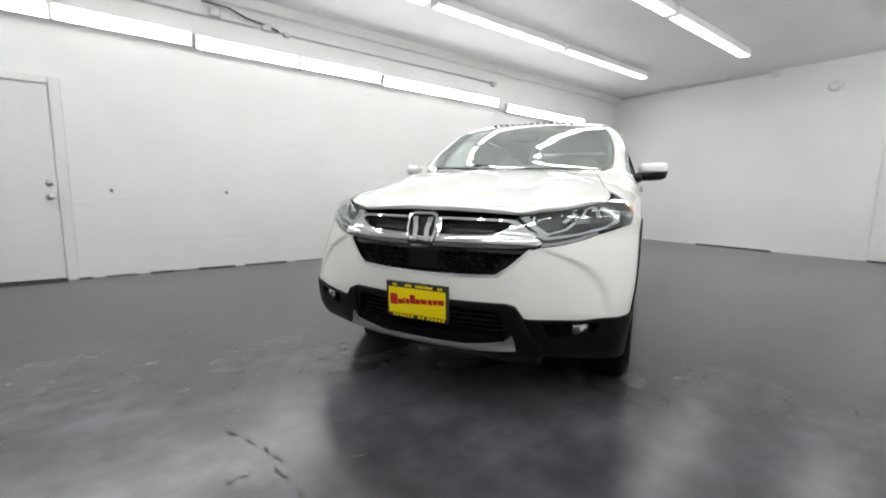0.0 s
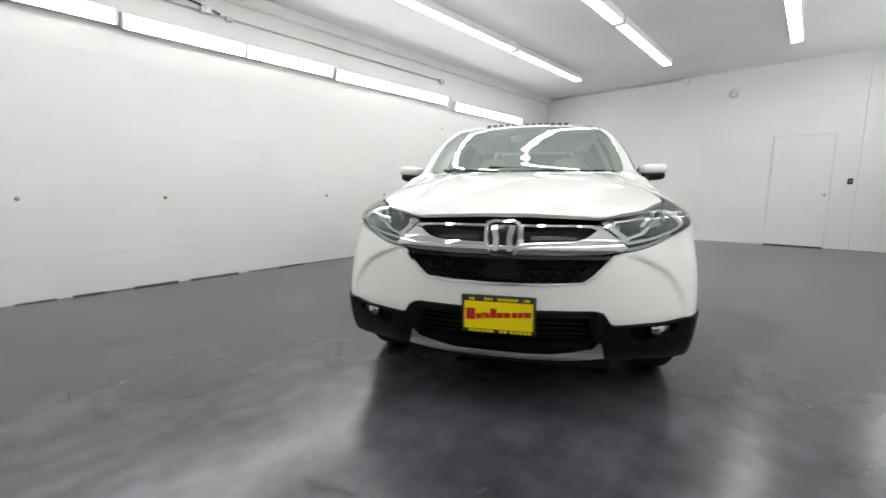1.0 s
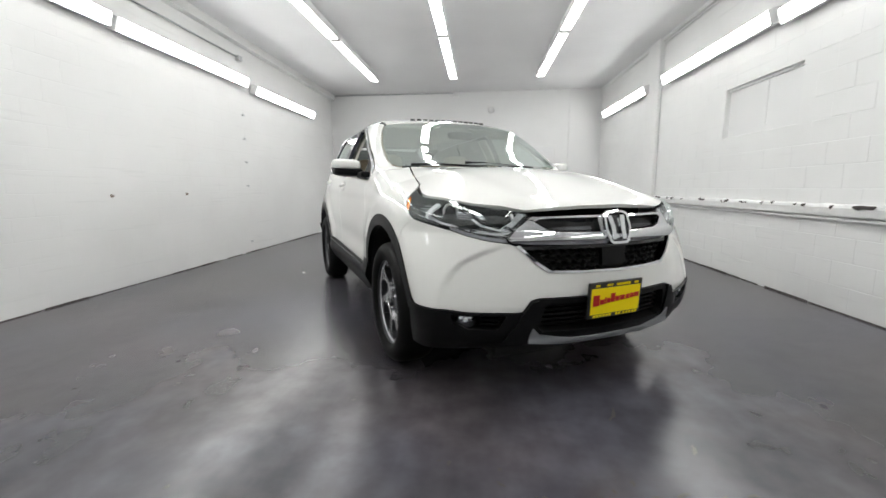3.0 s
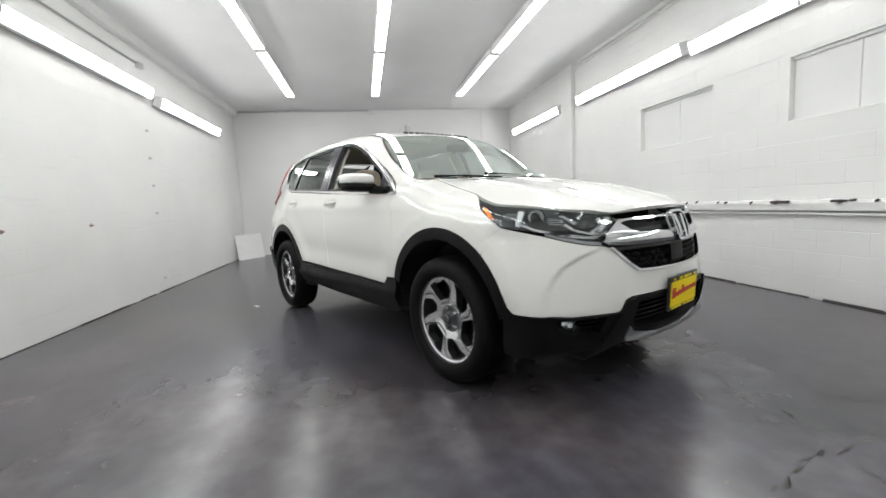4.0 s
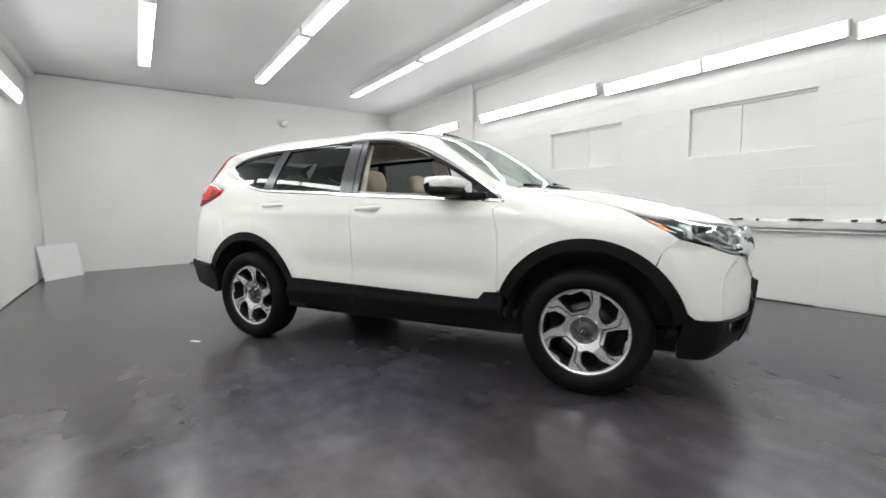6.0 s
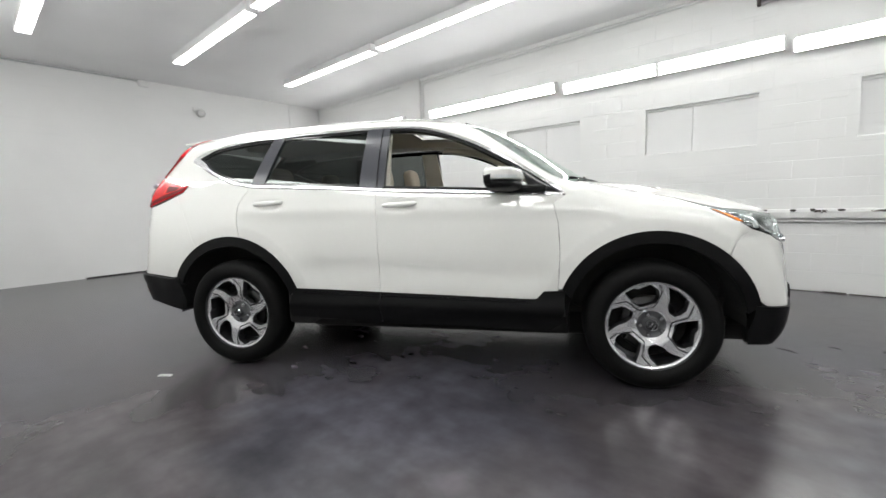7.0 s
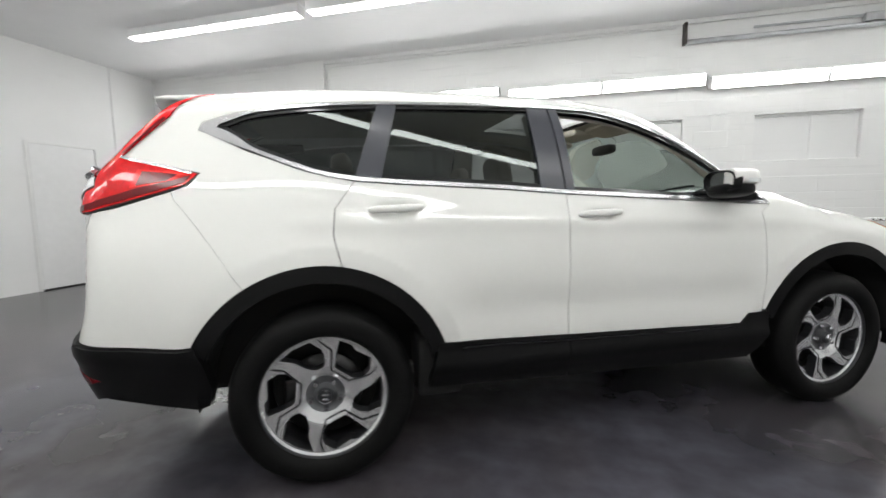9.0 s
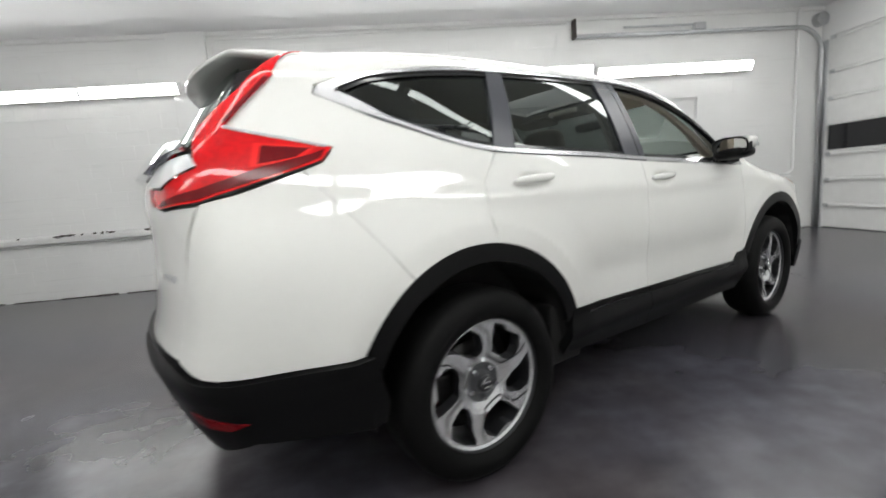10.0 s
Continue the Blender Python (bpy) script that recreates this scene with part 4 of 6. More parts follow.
# sills, arch lips, bumpers' lower parts
sill_front = side_pts([(-0.47, 0.562), (-0.585, 0.556), (-0.626, 0.511), (-0.71, 0.510), (-1.587, 0.534), (-1.587, 0.334), (-0.55, 0.318), (-0.49, 0.36), (-0.47, 0.45)])
sill_rear = side_pts([(-1.591, 0.534), (-2.19, 0.553), (-2.215, 0.47), (-2.235, 0.36), (-1.591, 0.334)])


def sill_lift(p):
    return 0.026 * np.exp(-((p[:, 2] - 0.445) / 0.05) ** 2)


for piece in (sill_front, sill_rear):
    pair("sill_cladding", drape(piece, SIDE, 0.03, offset=0.008, lift=sill_lift), M_CLAD, label="black plastic sill cladding", thick=0.04)
groove = side_pts([(-0.66, 0.500), (-1.59, 0.520), (-2.10, 0.536), (-2.10, 0.528), (-1.59, 0.512), (-0.66, 0.492)])
pair("sill_strip", drape(groove, SIDE, 0.03, offset=0.028), M_GLOSSK, label="glossy black sill strip", thick=0.006)
for fc, a0, a1, nm in ((0.0, 14, 158, "front"), (-2.66, 20, 152, "rear")):
    ring = side_pts(arch(fc, AR + 0.008, a0, a1, 34) + arch(fc, AR - 0.058, a1 + 4, a0 - 4, 34))
    pair("arch_lip", drape(ring, SIDE, 0.026, offset=0.006), M_CLAD, label="black plastic wheel-arch lip", thick=0.05)
    for s in (-1, 1):
        bm = bmesh.new()
        ring_o, ring_i = [], []
        for i in range(25):
            a = radians(182 * i / 24)
            c = (fc + 0.455 * math.cos(a), 0.375 + 0.455 * math.sin(a))
            ring_o.append(bm.verts.new((c[0], s * 0.885, max(c[1], 0.2))))
            ring_i.append(bm.verts.new((c[0], s * (0.60 if nm == "front" else 0.66), max(c[1], 0.2))))
        for i in range(24):
            bm.faces.new((ring_o[i], ring_o[i + 1], ring_i[i + 1], ring_i[i]))
        bm.faces.new(ring_i)
        part("wheel_housing", bm, M_UNDER, CAR, "black wheel housing")

# front bumper, white upper part
seam = [(0.4527, 0.8965), (0.3792, 0.8352)]
bump_half = np.vstack((nose_pts([(0, 0.648), (0.20, 0.650), (0.355, 0.655), (0.40, 0.690), (0.484, 0.775), (0.515, 0.787), (0.60, 0.799), (0.68, 0.821), (0.745, 0.847)]), side_pts(seam + arch(0.0, AR, 47, 18, 10) + [(0.535, 0.497)]),
                       nose_pts([(0.79, 0.488), (0.70, 0.476), (0.50, 0.474), (0.475, 0.478), (0.440, 0.530), (0.40, 0.540), (0.16, 0.540), (0, 0.540)])))
emit("front_bumper", drape(both(bump_half), NOSE, 0.012), M_PAINT, CAR, 0.02)
# lower apron in black with openings
apron_half = np.vstack((nose_pts([(0, 0.536), (0.16, 0.536), (0.402, 0.536), (0.436, 0.526), (0.472, 0.474), (0.50, 0.470), (0.70, 0.472), (0.79, 0.484)]), side_pts([(0.535, 0.493), (0.482, 0.500), (0.478, 0.44), (0.458, 0.36), (0.46, 0.285)]),
                        nose_pts([(0.70, 0.290), (0.50, 0.300), (0.25, 0.302), (0, 0.302)])))
mouth = both(nose_pts([(0, 0.515), (0.37, 0.512), (0.395, 0.400), (0.37, 0.372), (0, 0.372)]))
fog_hole = nose_pts([(0.545, 0.462), (0.70, 0.462), (0.775, 0.470), (0.765, 0.43), (0.70, 0.395), (0.575, 0.390)])
fog_hole2 = fog_hole * np.array([1, -1, 1])
emit("front_apron", drape(both(apron_half), NOSE, 0.03, holes=[mouth, fog_hole, fog_hole2], offset=0.010), M_CLAD, CAR, 0.05, label="black plastic front apron")
emit("apron_grille", drape(both(nose_pts([(0, 0.53), (0.40, 0.53), (0.42, 0.39), (0.40, 0.36), (0, 0.36)])), NOSE, 0.04, offset=-0.05), M_UNDER, CAR, 0.01, label="black lower grille backing")
for z in (0.395, 0.42, 0.445, 0.47, 0.495):
    sl = both(nose_pts([(0, z + 0.005), (0.385, z + 0.005), (0.385, z - 0.005), (0, z - 0.005)]))
    emit("grille_slat", drape(sl, NOSE, 0.04, offset=-0.026), M_CLAD, CAR, 0.02)
pair("fog_recess", drape(nose_pts([(0.53, 0.475), (0.80, 0.48), (0.78, 0.42), (0.70, 0.38), (0.55, 0.375)]), NOSE, 0.03, offset=-0.045), M_CLAD, label="black fog lamp recess", thick=0.01)
for z in (0.405, 0.428, 0.45):
    pair("fog_slat", drape(nose_pts([(0.555, z + 0.005), (0.645, z + 0.006), (0.645, z - 0.004), (0.565, z - 0.005)]), NOSE, 0.03, offset=-0.025), M_CLAD, thick=0.02)
leg = nose_pts([(0.405, 0.533), (0.440, 0.522), (0.475, 0.470), (0.545, 0.335), (0.53, 0.318), (0.455, 0.316), (0.425, 0.372), (0.398, 0.40)])
pair("apron_leg", drape(leg, NOSE, 0.025, offset=0.022), M_CLAD, label="black angular apron leg", thick=0.03)
skid = both(nose_pts([(0, 0.352), (0.22, 0.352), (0.29, 0.358), (0.390, 0.371), (0.424, 0.405), (0.436, 0.372), (0.440, 0.345), (0.28, 0.332), (0.22, 0.326), (0, 0.326)]))
emit("skid_plate", drape(skid, NOSE, 0.010, offset=0.030, lift=lambda p: 0.016 * np.clip(1 - ((p[:, 2] - 0.338) / 0.018) ** 2, 0, 1)), M_SATIN, CAR, 0.008, label="satin silver skid plate")

# upper grille
wing_half = nose_pts([(0, 0.910), (0.20, 0.909), (0.36, 0.905), (0.415, 0.900), (0.47, 0.862), (0.522, 0.806), (0.50, 0.790), (0.42, 0.784), (0.20, 0.782), (0, 0.782)])
slot = nose_pts([(0.085, 0.899), (0.30, 0.898), (0.375, 0.895), (0.402, 0.886), (0.350, 0.852), (0.30, 0.840), (0.085, 0.834)])


def bar_lift(p):
    z = p[:, 2]
    return 0.016 * np.clip(1 - ((z - 0.811) / 0.030) ** 2, 0, 1) + 0.008 * np.clip(1 - ((z - 0.902) / 0.010) ** 2, 0, 1)


emit("grille_bar", drape(both(wing_half), NOSE, 0.013, holes=[slot, slot * np.array([1, -1, 1])], offset=0.006, lift=bar_lift), M_CHROME, CAR, 0.035, label="wide chrome grille bar")
pair("grille_insert", drape(nose_pts([(0.12, 0.868), (0.25, 0.866), (0.325, 0.862), (0.31, 0.852), (0.12, 0.848)]), NOSE, 0.02, offset=-0.012), M_ALLOYK, label="dark inner lip", thick=0.02)
back_half = nose_pts([(0, 0.940), (0.20, 0.938), (0.41, 0.920), (0.47, 0.865), (0.52, 0.80), (0.47, 0.755), (0.40, 0.680), (0.362, 0.648), (0.2, 0.642), (0, 0.640)])
emit("grille_backing", drape(both(back_half), NOSE, 0.03, offset=-0.045), M_UNDER, CAR, 0.01, label="black grille backing")
lip_half = nose_pts([(0, 0.660), (0.20, 0.662), (0.345, 0.667), (0.392, 0.700), (0.475, 0.782), (0.490, 0.778), (0.402, 0.690), (0.352, 0.655), (0.20, 0.650), (0, 0.648)])
emit("grille_lip", drape(both(lip_half), NOSE, 0.02, offset=0.006), M_CHROME, CAR, 0.02, label="thin chrome lower lip")
emit("sensor_cover", drape(both(nose_pts([(0, 0.765), (0.072, 0.765), (0.072, 0.675), (0, 0.675)])), NOSE, 0.02, offset=-0.012), M_CLAD, CAR, 0.02, label="plain black sensor cover")
emit("grille_band", drape(both(nose_pts([(0, 0.778), (0.30, 0.778), (0.478, 0.776), (0.462, 0.760), (0.30, 0.764), (0, 0.764)])), NOSE, 0.02, offset=-0.004), M_GLOSSK, CAR, 0.02, label="gloss black band")


def honeycomb():
    """Raised hexagon mesh of the main grille, as one part."""
    p2 = []
    dx, dz = 0.050, 0.027
    for j, z in enumerate(np.arange(0.672, 0.765, dz)):
        for y in np.arange(-0.50, 0.51, dx):
            yy = y + (dx / 2 if j % 2 else 0)
            lim = 0.345 + (z - 0.66) * 1.15
            if abs(yy) < lim - 0.025 and abs(yy) > 0.085:
                p2.append((yy, z))
    bm = bmesh.new()
    for yy, z in p2:
        hexa = [(yy + 0.024 * c, z + 0.0125 * s) for c, s in ((1, 0), (0.5, 1), (-0.5, 1), (-1, 0), (-0.5, -1), (0.5, -1))]
        inn = [(yy + 0.017 * c, z + 0.0085 * s) for c, s in ((1, 0), (0.5, 1), (-0.5, 1), (-1, 0), (-0.5, -1), (0.5, -1))]
        a = nose_pts(hexa + inn)
        o = [bm.verts.new((q[0] - 0.022, q[1], q[2])) for q in a[:6]]
        i_ = [bm.verts.new((q[0] - 0.014, q[1], q[2])) for q in a[6:]]
        k_ = [bm.verts.new((q[0] - 0.040, q[1], q[2])) for q in a[6:]]
        for k in range(6):
            bm.faces.new((o[k], o[(k + 1) % 6], i_[(k + 1) % 6], i_[k]))
            bm.faces.new((i_[k], i_[(k + 1) % 6], k_[(k + 1) % 6], k_[k]))
    return bm


tagged(part("grille_mesh", honeycomb(), M_CLAD, CAR, "black honeycomb grille mesh"), kind="stuff")

# badge: a plain chrome shield
badge = [(-0.072, 0.062), (-0.045, 0.072), (0.045, 0.072), (0.072, 0.062), (0.076, 0.0), (0.058, -0.060), (0.040, -0.070), (-0.040, -0.070), (-0.058, -0.060), (-0.076, 0.0)]
hole_ = [(-0.061, 0.053), (-0.042, 0.061), (0.042, 0.061), (0.061, 0.053), (0.065, 0.0), (0.048, -0.052), (0.034, -0.059), (-0.034, -0.059), (-0.048, -0.052), (-0.065, 0.0)]
bc = 0.846
emit("badge_ring", drape(nose_pts([(y, bc + z) for y, z in badge]), NOSE, 0.012, holes=[nose_pts([(y, bc + z) for y, z in hole_])], offset=0.034), M_CHROME, CAR, 0.03, label="plain chrome badge frame")
emit("badge_field", drape(nose_pts([(y, bc + z) for y, z in hole_]), NOSE, 0.012, offset=0.020), M_GLOSSK, CAR, 0.01, label="black badge field")
for s in (-1, 1):
    emit("badge_bar", drape(nose_pts([(s * 0.052, bc + 0.052), (s * 0.026, bc + 0.052), (s * 0.016, bc), (s * 0.020, bc - 0.050), (s * 0.042, bc - 0.050), (s * 0.040, bc)]), NOSE, 0.012, offset=0.031), M_CHROME, CAR, 0.012)

# headlamps
lamp_out = np.vstack((top_pts([(0.192, 0.760), (0.30, 0.779), (0.345, 0.776), (0.40, 0.752), (0.457, 0.716), (0.537, 0.675), (0.614, 0.631), (0.680, 0.572), (0.735, 0.488), (0.756, 0.43)]), nose_pts([(0.405, 0.912), (0.470, 0.862), (0.528, 0.806), (0.60, 0.816), (0.68, 0.838), (0.742, 0.864)]), side_pts([(0.449, 0.901), (0.385, 0.944), (0.305, 0.990)])))
HL = pair("headlamp", drape(lamp_out, NOSE, 0.025, offset=0.0), M_LENS, label="clear headlamp lens", thick=0.006)
SH = drape(lamp_out, NOSE, 0.03, offset=-0.050)
LN = drape(lamp_out, NOSE, 0.025, offset=-0.007)
RIM_P, RIM_N, RIM_I = LN[0][LN[3][0]], LN[1][LN[3][0]], [list(range(len(LN[3][0])))]


def ribbon(points, width):
    """Outline of a strip of even width along a line on the nose."""
    to2, ray = NOSE
    q = to2(np.array(points))
    t = np.gradient(q, axis=0)
    t /= np.linalg.norm(t, axis=1)[:, None]
    n = np.column_stack((-t[:, 1], t[:, 0])) * width / 2
    return cast(*ray(np.vstack((q + n, (q - n)[::-1]))))[0]


amber = np.array([(0.285, 0.815, 1.003), (0.325, 0.824, 0.989), (0.362, 0.831, 0.964), (0.392, 0.835, 0.937), (0.366, 0.835, 0.940), (0.304, 0.822, 0.984)])
drl2 = np.array([(0.443, 0.727, 0.984), (0.470, 0.717, 0.978), (0.503, 0.794, 0.900), (0.485, 0.801, 0.910)])
low_strip = ribbon([(0.494, 0.787, 0.916), (0.557, 0.756, 0.883), (0.653, 0.663, 0.849), (0.739, 0.536, 0.830), (0.764, 0.470, 0.856)], 0.011)
end_piece = np.array([(0.722, 0.441, 0.935), (0.745, 0.418, 0.922), (0.755, 0.47, 0.88), (0.745, 0.526, 0.832), (0.728, 0.551, 0.842), (0.735, 0.49, 0.885)])
bowl_rim = ribbon([(0.638, 0.633, 0.905), (0.676, 0.613, 0.872), (0.730, 0.544, 0.847), (0.742, 0.472, 0.897), (0.715, 0.469, 0.931)], 0.009)
bowl = np.array([(0.638, 0.633, 0.908), (0.676, 0.613, 0.875), (0.730, 0.544, 0.850), (0.742, 0.472, 0.897), (0.715, 0.469, 0.928), (0.640, 0.570, 0.935)])
panel = np.array([(0.492, 0.771, 0.930), (0.580, 0.70, 0.905), (0.647, 0.635, 0.890), (0.679, 0.621, 0.857), (0.640, 0.67, 0.858), (0.558, 0.750, 0.890)])
blade = np.array([(0.590, 0.626, 0.953), (0.600, 0.604, 0.955), (0.670, 0.580, 0.905), (0.664, 0.600, 0.900)])
ribs = [ribbon([(0.572, 0.675, z), (0.595, 0.648, z - 0.003), (0.618, 0.622, z - 0.006)], 0.005) for z in (0.944, 0.933, 0.922, 0.911)]
comb = [ribbon([(0.395, 0.765, z), (0.42, 0.752, z - 0.002), (0.440, 0.740, z - 0.004)], 0.005) for z in (0.990, 0.979, 0.968, 0.957)]
rim_low = nose_pts([(0.528, 0.808), (0.60, 0.817), (0.68, 0.839), (0.742, 0.864), (0.742, 0.851), (0.68, 0.826), (0.60, 0.804), (0.522, 0.793)])
for k, mirror in enumerate((True, False)):
    emit("lamp_wall", (RIM_P, RIM_N, [], RIM_I), M_LAMPBACK, HL[k], 0.05, mirror, "grey lamp side wall")
    emit("lamp_housing", SH, M_LAMPBACK, HL[k], 0.0, mirror, "grey metallic lamp housing")
    emit("side_reflector", drape(amber, NOSE, 0.015, offset=0.001), M_AMBER, HL[k], 0.002, mirror, "amber side reflector")
    emit("running_light", drape(drl2, NOSE, 0.012, offset=-0.014), M_WHITELAMP, HL[k], 0.012, mirror, "white running light bar")
    emit("lamp_trim", drape(low_strip, NOSE, 0.010, offset=-0.008), M_CHROME, HL[k], 0.014, mirror, "bright lower lamp strip")
    emit("lamp_end", drape(end_piece, NOSE, 0.012, offset=-0.012), M_CHROME, HL[k], 0.02, mirror, "bright lamp end piece")
    emit("lamp_rim", drape(rim_low, NOSE, 0.02, offset=0.003), M_SATIN, HL[k], 0.012, mirror, "satin rim under the lamp")
    emit("lamp_panel", drape(panel, NOSE, 0.02, offset=-0.030), M_GLOSSK, HL[k], 0.006, mirror, "gloss black inner panel")
    emit("reflector_bowl", drape(bowl, NOSE, 0.012, offset=-0.040, lift=lambda p: 0.004 * np.sin(p[:, 1] * 120) * np.sin(p[:, 2] * 90)), M_GLOSSK, HL[k], 0.004, mirror, "gloss black lamp bowl")
    emit("bowl_rim", drape(bowl_rim, NOSE, 0.008, offset=-0.018), M_WHITELAMP, HL[k], 0.02, mirror, "white light-guide line")
    emit("lamp_blade", drape(blade, NOSE, 0.012, offset=-0.018), M_CHROME, HL[k], 0.015, mirror, "bright lamp blade")
    for shape in ribs + comb:
        emit("lamp_rib", drape(shape, NOSE, 0.010, offset=-0.024), M_BOWL, HL[k], 0.010, mirror)
    s = -1 if mirror else 1
    ax = Vector((0.86, s * 0.48, 0.05)).normalized()
    base = Vector((0.545, s * 0.713, 0.934)) - ax * 0.050
    bm = bmesh.new()
    bmesh.ops.create_cone(bm, cap_ends=False, segments=32, radius1=0.030, radius2=0.038, depth=0.034, matrix=Matrix.Translation(base + ax * 0.017) @ Vector((0, 0, 1)).rotation_difference(ax).to_matrix().to_4x4())
    bmesh.ops.solidify(bm, geom=bm.faces[:], thickness=0.005)
    part("lamp_bezel", bm, M_STEEL, HL[k], "bright projector ring", True)
    bm = bmesh.new()
    bmesh.ops.create_uvsphere(bm, u_segments=24, v_segments=14, radius=0.029, matrix=Matrix.Translation(base + ax * 0.006))
    part("projector_lens", bm, M_GLOSSK, HL[k], "dark projector lens", True)

# fog lamps
for s in (-1, 1):
    c = nose_pts([(0.712, 0.436)])[0]
    ax = Vector((0.93, s * 0.36, 0))
    base = Vector((c[0], s * c[1], c[2])) - ax * 0.036
    bm = bmesh.new()
    disc_solid(bm, base, ax, 0.042, 0.050, 0.030, 28)
    fog = part("fog_lamp", bm, M_CHROME, CAR, "round chrome fog lamp", True)
    bm = bmesh.new()
    bmesh.ops.create_uvsphere(bm, u_segments=24, v_segments=12, radius=1, matrix=Matrix.Translation(base + ax * 0.026) @ Vector((0, 0, 1)).rotation_difference(ax).to_matrix().to_4x4() @ Matrix.Diagonal((0.040, 0.040, 0.012, 1)))
    part("lens", bm, M_LENS, fog, "clear fog lamp lens", True)
    bm = bmesh.new()
    disc_solid(bm, base + ax * 0.024, ax, 0.014, 0.010, 0.008, 16)
    part("bulb_cap", bm, M_WHITELAMP, fog)

# dealer plate: writing as plain bars
pl = empty("number_plate", pose(0.912, -0.012, 0.516, 0, 4, 0))
pl.parent = CAR
part("plate_frame", boxed(0, 0.014, -0.165, 0.165, -0.088, 0.088, 0.004), M_PLASTIC_K, pl, "black plate frame")
part("plate_sheet", boxed(0.012, 0.0165, -0.152, 0.152, -0.068, 0.060, 0.001), M_YELLOW, pl, "yellow dealer plate")
for i, (a, w_, h, d) in enumerate(((-0.142, 0.040, 0.050, 0.004), (-0.099, 0.027, 0.024, 0), (-0.070, 0.010, 0.030, 0), (-0.057, 0.021, 0.024, 0), (-0.034, 0.028, 0.044, 0), (-0.004, 0.026, 0.024, 0),
                                   (0.025, 0.030, 0.024, 0), (0.062, 0.022, 0.024, 0), (0.087, 0.024, 0.024, 0), (0.113, 0.031, 0.024, 0))):
    z0 = -0.022 + 0.0022 * i
    part("script_bar", boxed(0.0166, 0.0178, a, a + w_, z0 - d, z0 + h, 0.0005), M_REDINK, pl)
for a, n in ((-0.135, 2), (-0.085, 7), (0.025, 3), (0.105, 2)):
    for k in range(n):
        part("frame_bar", boxed(0.0141, 0.0149, -a - 0.013 * k - 0.010, -a - 0.013 * k, 0.066, 0.078), M_YELLOW, pl, "small yellow bar")
for a, n in ((-0.145, 5), (-0.040, 2), (0.020, 6)):
    for k in range(n):
        part("frame_bar", boxed(0.0141, 0.0149, -a - 0.0195 * k - 0.014, -a - 0.0195 * k, -0.084, -0.0715), M_YELLOW, pl, "small yellow bar")

